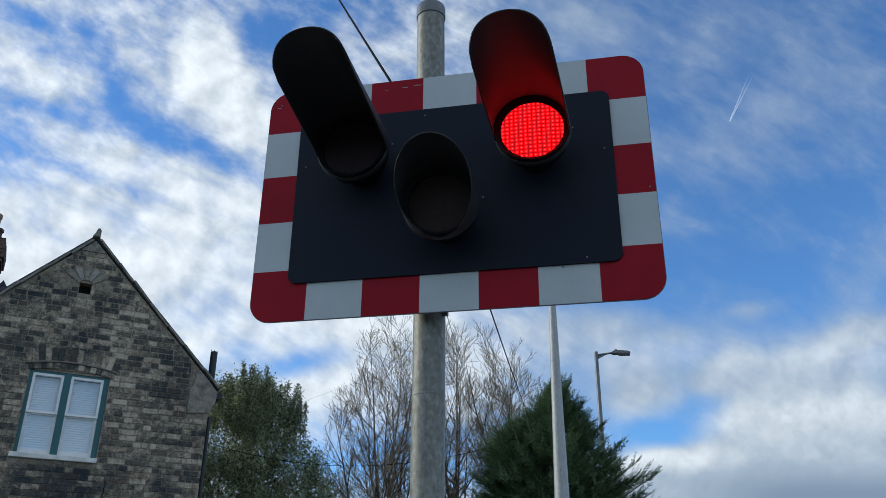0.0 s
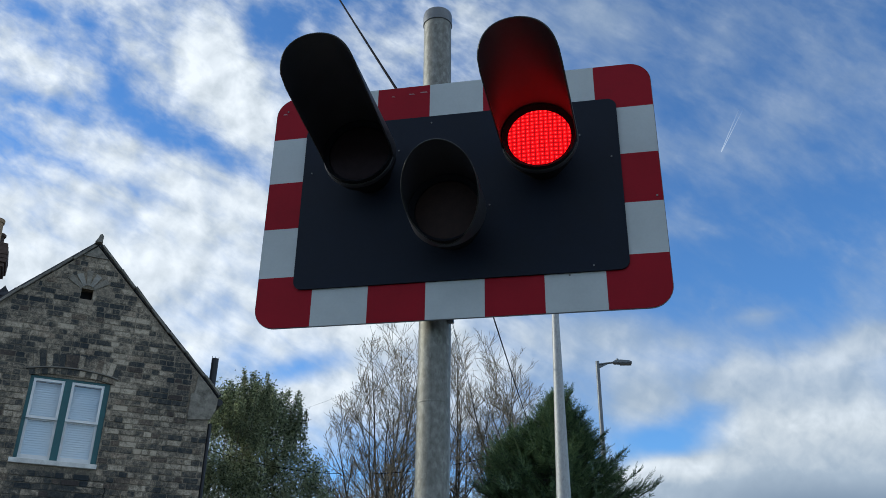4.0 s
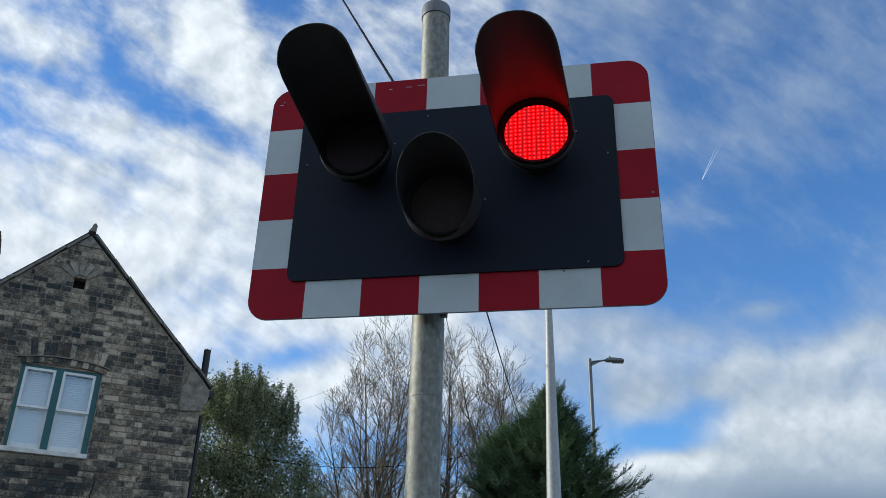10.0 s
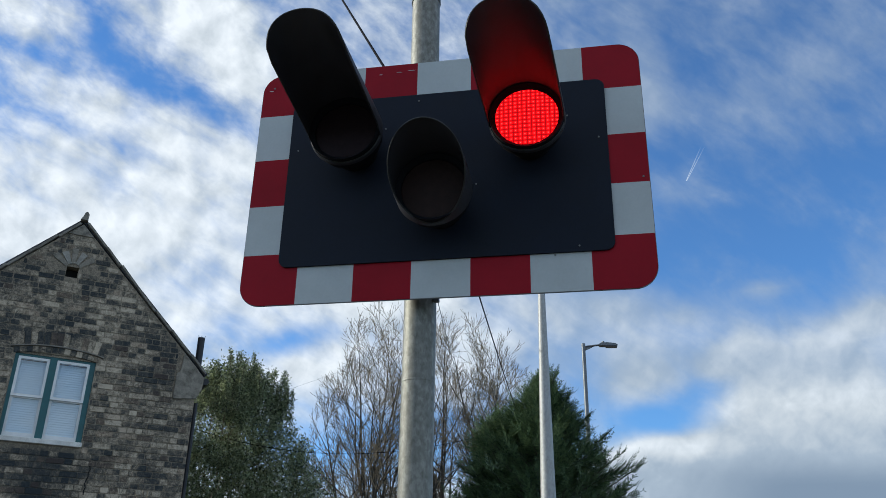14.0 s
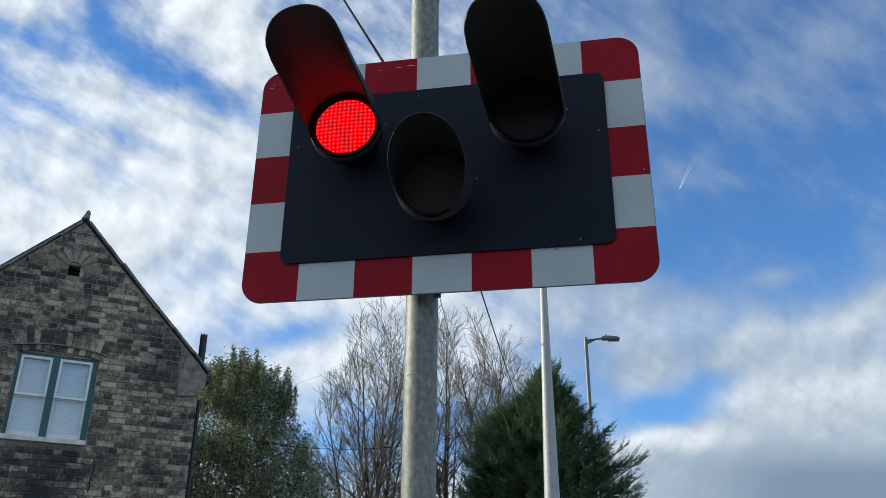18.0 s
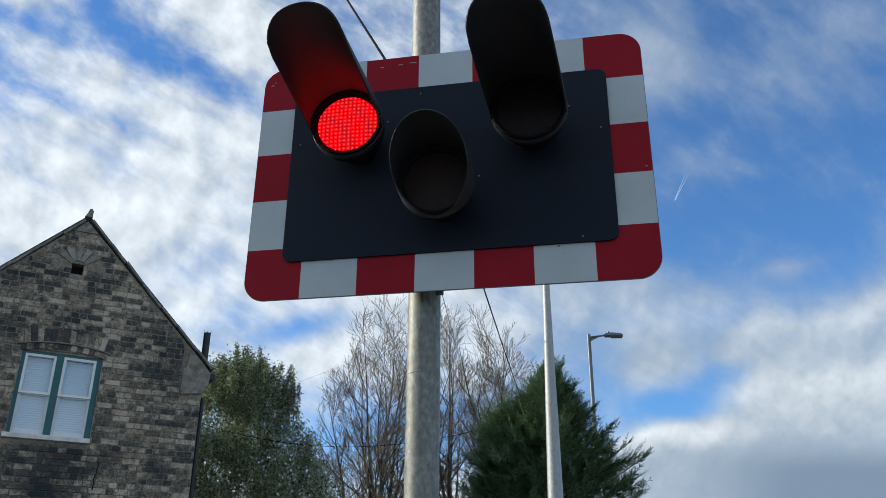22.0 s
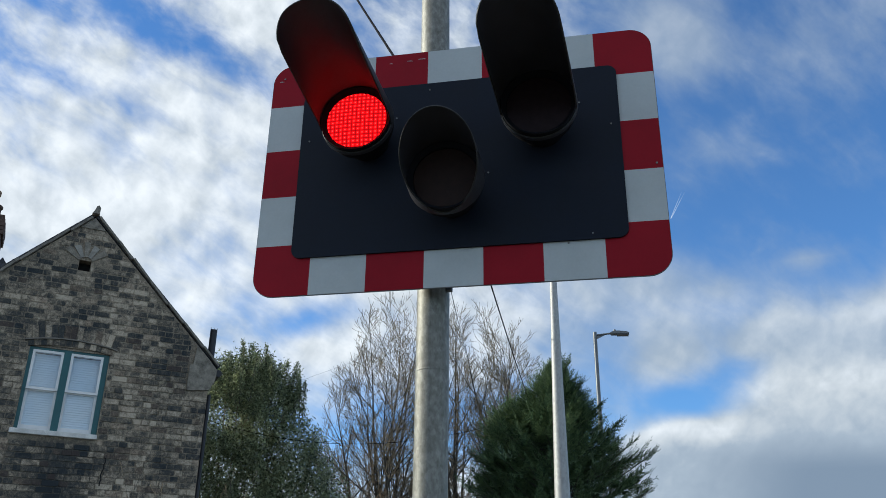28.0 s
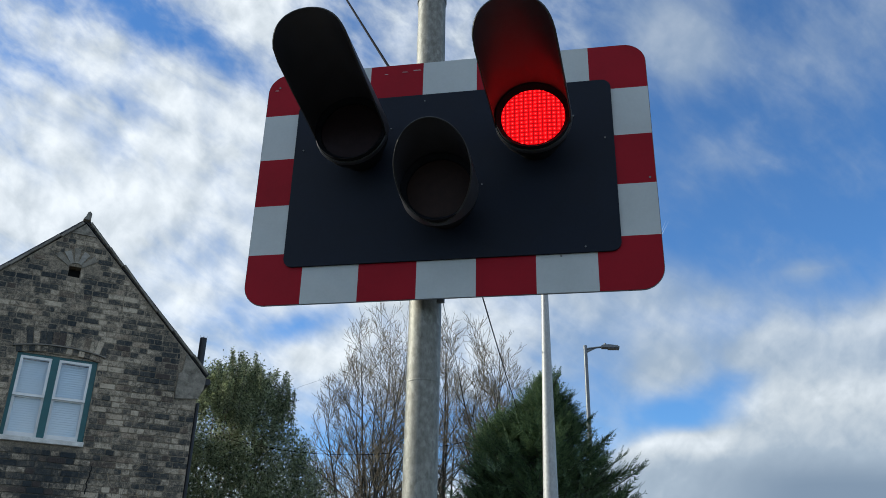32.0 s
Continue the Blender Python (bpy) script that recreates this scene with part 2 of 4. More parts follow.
SILL = stone("painted_sill", (0.68, 0.67, 0.63), 0.25, 7.0)
KNEELER = stone("grey_stone", (0.235, 0.215, 0.178), 0.6, 11.0)
COPING = stone("dark_coping", (0.21, 0.195, 0.168), 0.5, 5.0)
TERRACOTTA = stone("terracotta", (0.34, 0.24, 0.15), 0.4, 9.0)
RED_BRICK = stone("dark_red_brick", (0.10, 0.07, 0.058), 0.55, 9.0)
SLATE = stone("roof_slate", (0.07, 0.072, 0.08), 0.4, 7.0)
TEAL = painted("teal_paint", (0.032, 0.115, 0.125), 0.45, 0.2, 8.0)
WHITE_PAINT = painted("white_paint", (0.83, 0.83, 0.82), 0.5, 0.12, 8.0)
BLIND = painted("blind_slats", (0.70, 0.80, 0.88), 0.55, 0.05, 8.0)
GLASS = glass_material()
DARK = painted("dark_void", (0.012, 0.012, 0.012), 0.9, 0.2, 8.0)
PIPE = painted("black_iron", (0.018, 0.018, 0.022), 0.45, 0.3, 14.0)
CABLE = painted("cable_sheath", (0.005, 0.005, 0.008), 0.85, 0.2, 20.0, spec=0.1)
LAMP_GREY = painted("lamp_grey", (0.16, 0.17, 0.18), 0.45, 0.25, 12.0, 0.4)
LAMP_GLASS = painted("lamp_glass", (0.06, 0.065, 0.07), 0.2, 0.2, 12.0)
BARK_GREY = bark("ash_bark", (0.045, 0.044, 0.040), (0.115, 0.108, 0.092))
BARK_TAN = bark("twig_bark", (0.082, 0.069, 0.049), (0.37, 0.300, 0.200))
LEAF = leafage("autumn_green_leaf", (0.042, 0.062, 0.033), (0.33, 0.375, 0.20), 0.40)
RUSSET = leafage("russet_leaf", (0.055, 0.038, 0.024), (0.21, 0.13, 0.07), 0.35)
NEEDLE = leafage("cypress_spray", (0.022, 0.050, 0.029), (0.150, 0.215, 0.095), 0.3)


def ground_material():
    n = Nodes("rough_ground")
    broad = n.noise(0.15, 6, 0.6)
    fine = n.noise(6, 6, 0.7)
    colour = n.ramp(n.math("ADD", n.math("MULTIPLY", broad, 0.6), n.math("MULTIPLY", fine, 0.4)), [(0.35, (0.085, 0.083, 0.08)), (0.55, (0.125, 0.12, 0.105)), (0.7, (0.10, 0.115, 0.06))])
    return n.surface(colour, 0.95, 0.0, n.bump(fine, 0.5, 0.02), 0.2)


# ---------------------------------------------------------------- mesh helpers
class Geo:
    def __init__(self):
        self.verts, self.faces = [], []

    def add(self, verts, faces, m=None):
        base = len(self.verts)
        self.verts += [tuple(m @ Vector(v)) for v in verts] if m else [tuple(v) for v in verts]
        self.faces += [tuple(base + i for i in f) for f in faces]
        return self

    def box(self, lo, hi, chamfer=0.0, m=None):
        (x0, y0, z0), (x1, y1, z1) = lo, hi
        if not chamfer:
            v = [(x, y, z) for z in (z0, z1) for y in (y0, y1) for x in (x0, x1)]
            f = [(0, 2, 3, 1), (4, 5, 7, 6), (0, 1, 5, 4), (2, 6, 7, 3), (0, 4, 6, 2), (1, 3, 7, 5)]
            return self.add(v, f, m)
        bm = bmesh.new()
        bmesh.ops.create_cube(bm, size=1.0, matrix=Matrix.Translation(((x0 + x1) / 2, (y0 + y1) / 2, (z0 + z1) / 2)) @ Matrix.Diagonal((x1 - x0, y1 - y0, z1 - z0, 1)))
        bmesh.ops.bevel(bm, geom=bm.edges[:], offset=chamfer, segments=2, affect="EDGES", profile=0.6)
        bm.verts.ensure_lookup_table()
        self.add([v.co.copy() for v in bm.verts], [[v.index for v in f.verts] for f in bm.faces], m)
        bm.free()
        return self

    def tube(self, points, radii, sides=8, caps=True):
        """A round bar along points with a radius at each."""
        pts = [Vector(p) for p in points]
        side = Vector((1, 0, 0))
        rings = []
        base = len(self.verts)
        for n, p in enumerate(pts):
            d = (pts[min(n + 1, len(pts) - 1)] - pts[max(n - 1, 0)])
            d = d.normalized() if d.length > 1e-9 else Vector((0, 0, 1))
            side = side - d * side.dot(d)
            if side.length < 1e-3:
                side = d.orthogonal()
            side.normalize()
            up = d.cross(side)
            r = radii[n] if not isinstance(radii, (int, float)) else radii
            rings.append(r)
            for k in range(sides):
                a = 2 * math.pi * k / sides
                self.verts.append(tuple(p + side * (math.cos(a) * r) + up * (math.sin(a) * r)))
        for n in range(len(pts) - 1):
            for k in range(sides):
                a, b = base + n * sides + k, base + n * sides + (k + 1) % sides
                self.faces.append((a, b, b + sides, a + sides))
        if caps:
            self.faces.append(tuple(base + k for k in reversed(range(sides))))
            self.faces.append(tuple(base + (len(pts) - 1) * sides + k for k in range(sides)))
        return self

    def prism(self, outline, y0, y1, m=None):
        """An outline in x and z, pushed from y0 to y1."""
        n = len(outline)
        v = [(x, y0, z) for x, z in outline] + [(x, y1, z) for x, z in outline]
        f = [tuple(range(n)), tuple(reversed(range(n, 2 * n)))] + [(k, k + n, (k + 1) % n + n, (k + 1) % n) for k in range(n)]
        return self.add(v, f, m)

    def mesh(self, name, material, smooth=False):
        data = bpy.data.meshes.new(name)
        data.from_pydata(self.verts, [], self.faces)
        data.materials.append(material)
        if smooth:
            data.shade_smooth()
            data.set_sharp_from_angle(angle=radians(40))
        data.update()
        return data


def part(name, geo, material, parent, label="", smooth=False, place=None, kind=""):
    """One mesh object under a thing or a part."""
    ob = new(name, geo if isinstance(geo, bpy.types.Mesh) else geo.mesh(name, material, smooth))
    ob.parent = parent
    if place:
        ob.matrix_basis = place
    return tagged(ob, label, kind=kind)


def thing(name, label, category, m=None, geo=None, material=None, group="", kind="", smooth=False):
    ob = new(name, geo.mesh(name, material, smooth) if geo else None)
    if m:
        ob.matrix_basis = m
    return tagged(ob, label, category, group, kind)


def rounded(x0, z0, x1, z1, r, steps=8):
    """A rounded rectangle, anticlockwise as seen from -y."""
    out = []
    for cx, cz, start in ((x1 - r, z0 + r, -90), (x1 - r, z1 - r, 0), (x0 + r, z1 - r, 90), (x0 + r, z0 + r, 180)):
        for k in range(steps + 1):
            a = radians(start + 90 * k / steps)
            out.append((cx + r * math.cos(a), cz + r * math.sin(a)))
    return out


# ---------------------------------------------------------------- ground
g = Geo()
rings = [0, 4, 12, 40, 150, 600, 2200, 4800]
for n, r in enumerate(rings):
    for k in range(48):
        a = 2 * math.pi * k / 48
        g.verts.append((r * math.cos(a), r * math.sin(a), 0.0))
for n in range(len(rings) - 1):
    for k in range(48):
        a, b = n * 48 + k, n * 48 + (k + 1) % 48
        g.faces.append((a, b, b + 48, a + 48) if n else (a, b + 48, a + 48))
thing("ground", "rough tarmac and grass ground around the crossing", "ground", None, g, ground_material(), kind="structure")


# ---------------------------------------------------------------- clouds
DECK = 400.0                      # height of the cloud deck over the eye
EYE = Vector((0.38, -2.04, 1.52))
CHART = heading(-11.2, 24.7)      # the middle of the chart below


def chart_axes():
    ahead = CHART
    right = ahead.cross(Vector((0, 0, 1))).normalized()
    return np.array(right), np.array(right.cross(ahead)), np.array(ahead)


# Clouds and gaps on a chart of the sky ahead: across, down, half width, half height, lean, weight.
FLEECE = [
    (3.70, 1.35, 0.72, 0.60, 25, 0.80), (4.35, 2.20, 0.70, 0.45, 35, 0.45), (2.60, 1.25, 0.45, 0.40, 0, 0.04), (2.90, 0.45, 0.60, 0.30, 30, 0.06),
    (0.20, 1.05, 0.55, 0.40, 30, 0.45), (1.10, 1.55, 0.50, 0.30, 35, 0.25), (1.00, 0.12, 0.90, 0.20, 10, 0.25), (1.00, 2.35, 1.00, 0.20, 20, 0.28),
    (2.20, 2.75, 0.80, 0.25, 30, 0.18), (3.60, 3.60, 1.20, 0.45, 20, 0.20), (6.70, 1.10, 0.50, 0.40, 0, 0.18), (1.40, 4.95, 2.10, 0.60, 0, 0.30),
    (8.70, 0.70, 0.90, 0.60, 0, 0.12), (6.30, 6.00, 1.10, 0.40, -5, 0.25), (5.60, 7.00, 0.60, 0.35, 0, 0.25), (7.90, 6.20, 1.20, 0.50, 0, 0.06),
]
FLEECE_GAPS = [
    (1.55, 0.60, 0.50, 0.25, 35, -0.48), (0.60, 0.42, 0.35, 0.15, 30, -0.32), (2.00, 1.50, 0.22, 0.45, -25, -0.42), (2.60, 2.30, 0.75, 0.20, 28, -0.55),
    (3.90, 2.85, 0.80, 0.20, 25, -0.60), (0.60, 1.95, 0.70, 0.12, 12, -0.32), (4.75, 0.65, 0.55, 0.50, 0, -0.45), (2.00, 3.30, 1.30, 0.12, 18, -0.28),
    (0.50, 3.25, 0.50, 0.15, 20, -0.28), (0.90, 2.90, 0.60, 0.12, 25, -0.22), (3.80, 5.40, 0.50, 0.30, 0, -0.22), (4.10, 6.35, 0.45, 0.25, 0, -0.50),
    (5.40, 6.42, 0.70, 0.25, -10, -0.95), (5.85, 0.30, 1.00, 0.45, 0, -0.34), (7.00, 8.10, 2.40, 0.85, 0, -0.75), (8.00, 1.20, 0.60, 0.50, 0, -0.20),
]
VEILS = [
    (13.70, 1.95, 0.85, 0.32, -25, 0.36), (12.20, 2.75, 0.75, 0.38, 10, 0.34), (13.60, 2.70, 0.60, 0.35, -20, 0.26), (14.60, 1.40, 0.70, 0.40, 25, 0.28),
    (15.30, 1.30, 0.50, 0.40, 30, 0.26), (12.30, 4.00, 0.42, 0.13, 5, 0.36), (13.35, 5.42, 0.52, 0.15, -8, 0.46), (12.50, 5.30, 0.12, 0.10, -40, 0.30),
    (15.40, 4.75, 0.65, 0.50, -35, 0.62), (15.65, 3.40, 0.22, 0.28, 0, 0.30), (12.60, 0.60, 1.30, 0.40, 5, 0.22), (10.30, 0.50, 0.75, 0.45, 0, 0.42),
    (10.70, 2.50, 0.75, 0.50, 25, 0.75), (14.70, 2.70, 0.90, 0.30, -30, 0.20), (11.60, 3.90, 0.60, 0.30, 0, 0.30),
]
EAST_BANKS = [
    (13.90, 6.75, 1.45, 0.62, -10, 0.95), (15.40, 5.80, 0.70, 0.28, -15, 0.70), (12.75, 6.55, 0.50, 0.28, -30, 0.50), (15.00, 7.60, 1.70, 0.60, -8, 0.95),
    (14.30, 8.80, 3.20, 0.90, -2, 1.80), (12.55, 7.10, 0.65, 0.24, -14, -0.55), (11.70, 7.62, 0.60, 0.24, 0, -0.60), (11.90, 8.60, 1.15, 0.56, -4, 1.30), (10.60, 5.75, 1.00, 0.40, 0, 0.48), (11.40, 6.70, 0.70, 0.50, 20, 0.52),
    (10.20, 6.40, 0.80, 0.50, 0, 0.20), (11.10, 7.05, 0.50, 0.30, 0, 0.30), (13.30, 4.70, 1.10, 0.30, 0, -0.30), (9.20, 6.80, 0.90, 0.60, 0, 0.12),
    (12.00, 5.90, 0.60, 0.22, 0, 0.26),
]


def smooth(x):
    x = np.clip(x, 0, 1)
    return x * x * (3 - 2 * x)


def cloud_deck():
    right, up, ahead = chart_axes()
    els = np.radians(np.concatenate([np.arange(4.7, 48, 0.36), np.arange(48, 88, 2.0), [89.0]]))
    azs = np.radians(np.arange(-180, 180, 0.6))
    el, az = np.meshgrid(els, azs, indexing="ij")
    ways = np.stack([np.sin(az) * np.cos(el), np.cos(az) * np.cos(el), np.sin(el)], -1).reshape(-1, 3)
    depth = ways @ ahead
    u = 7.84 + 14.9 * (ways @ right) / np.maximum(depth, 0.2)
    v = 4.41 - 14.9 * (ways @ up) / np.maximum(depth, 0.2)
    seen = np.clip((depth - 0.55) / 0.15, 0, 1)
    east = smooth((u - 7.8) / 2.6)
    cover = (1 - east) * (0.43 + 0.33 * smooth((v - 2.1) / 1.9)) + east * (0.10 + 0.21 * smooth((3.6 - v) / 1.4) + 0.20 * smooth((v - 5.2) / 0.8))
    for cx, cy, rx, ry, lean, weight in FLEECE + FLEECE_GAPS + VEILS + EAST_BANKS:
        c, s = math.cos(radians(lean)), math.sin(radians(lean))
        a, b = ((u - cx) * c + (v - cy) * s) / rx, (-(u - cx) * s + (v - cy) * c) / ry
        fall = 0.9 * (a * a + b * b)
        cover += (weight if weight > 0 else 0.85 * weight) * np.exp(-fall * fall if weight > 1 else -fall)
    # behind and beside the view the sky goes on with broken cloud, open towards the sun
    cover = seen * cover + (1 - seen) * 0.55
    flat = ways[:, :2] / ways[:, 2:]
    at_sun = np.array(heading(SUN_AZ, SUN_EL))[:2] / math.sin(radians(SUN_EL))
    # the cloud before the sun thins as the deck drifts
    off = flat - at_sun
    close = np.clip((0.75 - np.hypot(*off.T)) / 0.3, 0, 1) * (1 - seen)
    passed = np.clip(off @ np.array((-0.158, 0.305)) / 0.1180, -0.4, 1.3)
    cover = (1 - close) * cover + close * (0.56 - 0.75 * passed)
    # the fleece in the west is ruffled and dense, the veils in the east thin and smooth, the banks below them solid
    thin = east * smooth((5.7 - v) / 0.9) * (0.55 + 0.45 * smooth((u - 10.8) / 1.2))
    ruffle = seen * (2.3 - 1.15 * east + 0.95 * thin - 0.4 * smooth((v - 3.8) / 1.2) * (1 - east)) + (1 - seen) * 2.1
    most = 0.98 - (0.50 * thin + 0.10 * east * (1 - thin) * smooth((7.4 - v) / 1.0)) * seen
    fine = 1 - (east * (0.85 - 0.55 * thin) + 0.75 * (1 - east) * smooth((v - 2.4) / 1.4)) * seen
    low = smooth((v - 8.0) / 0.75) * smooth((u - 9) / 2)
    bright = 0.91 - 0.40 * east + 0.01 * thin + 0.25 * east * np.exp(-((v - 7.3 + 0.1 * (u - 14)) / 0.35) ** 2) + 0.18 * east * np.exp(-((v - 6.2) / 0.3) ** 2)
    bright += 0.32 * np.exp(-((v - 8.1) / 0.22) ** 2) * smooth((13.4 - u) / 1.2) * east - 0.52 * low * (0.12 + 0.88 * smooth((u - 11.4) / 2.8))
    bright = seen * bright + (1 - seen) * 0.88
    places = ways * (DECK / ways[:, 2:])
    rows, cols = el.shape
    g = Geo()
    g.verts = [tuple(p) for p in places.tolist()]
    for n in range(rows - 1):
        for k in range(cols):
            a, b = n * cols + k, n * cols + (k + 1) % cols
            g.faces.append((a, a + cols, b + cols, b))
    n = Nodes("cloud")
    names = ("cover", "bright", "ruffle", "most", "fine", "grain")
    attr = {}
    for name in names:
        attr[name] = n.tree.nodes.new("ShaderNodeAttribute")
        attr[name].attribute_name = name
    at = attr["grain"].outputs["Vector"]
    combed = n.add("ShaderNodeMapping", Vector=at, Scale=(0.58, 1.40, 1.0)).outputs[0]
    billow = n.noise(0.75, 5, 0.5, at, 0.3)
    ripple = n.noise(1.9, 7, 0.56, combed, 0.3)
    fibre = n.noise(4.4, 7, 0.58, n.add("ShaderNodeMapping", Vector=at, Scale=(0.8, 1.2, 1.0)).outputs[0], 0.25)
    threads = n.math("MULTIPLY", n.math("MULTIPLY", n.math("SUBTRACT", fibre, 0.5), 0.21), attr["fine"].outputs["Fac"])
    broad = n.math("ADD", n.math("MULTIPLY", n.math("SUBTRACT", billow, 0.5), 0.38), n.math("MULTIPLY", n.math("SUBTRACT", ripple, 0.5), 0.44))
    density = n.math("ADD", attr["cover"].outputs["Fac"], n.math("MULTIPLY", n.math("ADD", broad, threads), attr["ruffle"].outputs["Fac"]))
    veil = n.add("ShaderNodeMapRange", Value=density)
    veil.interpolation_type = "SMOOTHSTEP"
    for key, value in (("From Min", -0.06), ("From Max", 0.98), ("To Min", 0.0), ("To Max", 1.0)):
        veil.inputs[key].default_value = value
    # each billow is brighter on the side towards the sun
    sunward = n.add("ShaderNodeVectorMath", **{"0": at, "1": (-0.30, -0.14, 0.0)}).outputs[0]

    def swell(where):
        return n.math("ADD", n.math("MULTIPLY", n.noise(0.75, 3, 0.5, where, 0.3), 0.55), n.math("MULTIPLY", n.noise(2.3, 4, 0.55, where, 0.4), 0.45))

    relief = n.math("SUBTRACT", swell(at), swell(sunward))
    light = n.math("MULTIPLY", attr["bright"].outputs["Fac"], n.math("ADD", n.math("MULTIPLY", n.math("MINIMUM", density, 1.1), 0.28), 0.64))
    light = n.math("MULTIPLY", light, n.math("ADD", n.math("MULTIPLY", relief, n.math("ADD", n.math("MULTIPLY", attr["fine"].outputs["Fac"], 0.3), 1.2)), 1.0))
    colour = n.ramp(light, [(0.0, (0.24, 0.285, 0.35)), (0.42, (0.42, 0.455, 0.50)), (0.66, (0.645, 0.64, 0.635)), (0.85, (0.825, 0.80, 0.78)), (1.0, (0.97, 0.925, 0.885))])
    glow = n.add("ShaderNodeEmission", Color=colour, Strength=1.0)
    clear = n.add("ShaderNodeBsdfTransparent")
    both = n.add("ShaderNodeMixShader", **{"0": n.math("MULTIPLY", veil.outputs[0], attr["most"].outputs["Fac"])})
    n.tree.links.new(clear.outputs[0], both.inputs[1])
    n.tree.links.new(glow.outputs[0], both.inputs[2])
    n.tree.links.new(both.outputs[0], n.out.inputs[0])
    n.mat.cycles.emission_sampling = "NONE"
    ob = thing("clouds", "broken white and grey clouds drifting over a blue sky", "cloud", pose(*EYE), g, n.mat, kind="structure", smooth=False)
    for name, values in zip(names, (cover, bright, ruffle, most, fine)):
        layer = ob.data.attributes.new(name, "FLOAT", "POINT")
        layer.data.foreach_set("value", np.asarray(values, np.float32))
    layer = ob.data.attributes.new("grain", "FLOAT_VECTOR", "POINT")
    side = np.where(depth > 0.2, 0.0, 50.0)
    # streaks run down to the east
    turn = radians(-29)
    gu, gv = u * math.cos(turn) - v * math.sin(turn), u * math.sin(turn) + v * math.cos(turn)
    layer.data.foreach_set("vector", np.stack([np.where(depth > 0.2, gu, 12 * az.ravel()), np.where(depth > 0.2, gv, 12 * el.ravel()), side], -1).astype(np.float32).ravel())
    ob.data.shade_smooth()
    return ob


clouds = cloud_deck()


def contrail():
    """Two thin trails of ice behind a high aircraft."""
    n = Nodes("ice_trail")
    along = n.tree.nodes.new("ShaderNodeSeparateXYZ")
    n.tree.links.new(n.coords(), along.inputs[0])
    fade = n.math("SUBTRACT", 1.0, n.math("DIVIDE", along.outputs[0], 150.0), clamp=True)
    fade = n.math("MULTIPLY", fade, n.math("ADD", n.math("MULTIPLY", n.noise(0.12, 4, 0.6), 0.9), 0.4), clamp=True)
    glow = n.add("ShaderNodeEmission", Color=(0.95, 0.97, 1.0, 1), Strength=1.0)
    clear = n.add("ShaderNodeBsdfTransparent")
    both = n.add("ShaderNodeMixShader", **{"0": n.math("MULTIPLY", fade, 0.34)})
    n.tree.links.new(clear.outputs[0], both.inputs[1])
    n.tree.links.new(glow.outputs[0], both.inputs[2])
    n.tree.links.new(both.outputs[0], n.out.inputs[0])
    n.mat.cycles.emission_sampling = "NONE"
    root = thing("contrail", "short white double vapour trail of a high aircraft", "contrail", pose(0, 0, 0))
    for side in (-1, 1):
        g = Geo()
        xs = [0, 3, 12, 40, 85, 150]
        g.tube([(x, side * (0.5 + 0.022 * x), 0) for x in xs], [0.15, 0.6, 0.75, 0.85, 0.95, 0.9], 6)
        part("trail", g, n.mat, root)
    return root


trail = contrail()


# ---------------------------------------------------------------- level crossing signal
POLE = (-0.074, 0.10)
W, Z0, Z1 = 0.565, 2.300, 3.060      # half width, bottom and top of the board
XS = [-0.402, -0.242, -0.081, 0.080, 0.239, 0.399]
ZS = [2.452, 2.605, 2.758, 2.911]
# lamp: lens centre x, z; hood end x, z, y; hood length at the bottom as a share
LAMPS = [
    (-0.250, 2.757, -0.2615, 2.773, -0.505, LENS_RED, True),
    (0.2495, 2.753, 0.2260, 2.764, -0.489, LENS_RED, True),
    (0.000, 2.558, -0.004, 2.578, -0.288, LENS_AMBER, False),
]
LENS_Y, LENS_R = -0.130, 0.0855


def disc(x, z, y, r, bulge=0.0, sides=40, rings_=6, back=0.004):
    """A lens: a disc facing -y, slightly domed, with a back."""
    v, f = [(x, y - bulge, z)], []
    for n in range(1, rings_ + 1):
        q = n / rings_
        for k in range(sides):
            a = 2 * math.pi * k / sides
            v.append((x + r * q * math.sin(a), y - bulge * (1 - q * q), z + r * q * math.cos(a)))
    for k in range(sides):
        f.append((0, 1 + (k + 1) % sides, 1 + k))
    for n in range(rings_ - 1):
        for k in range(sides):
            a, b = 1 + n * sides + k, 1 + n * sides + (k + 1) % sides
            f.append((a, b, b + sides, a + sides))
    last = 1 + (rings_ - 1) * sides
    base = len(v)
    v += [(px, y + back, pz) for px, _, pz in v[last:last + sides]]
    f += [(last + k, last + (k + 1) % sides, base + (k + 1) % sides, base + k) for k in range(sides)]
    f.append(tuple(base + k for k in range(sides)))
    return v, f


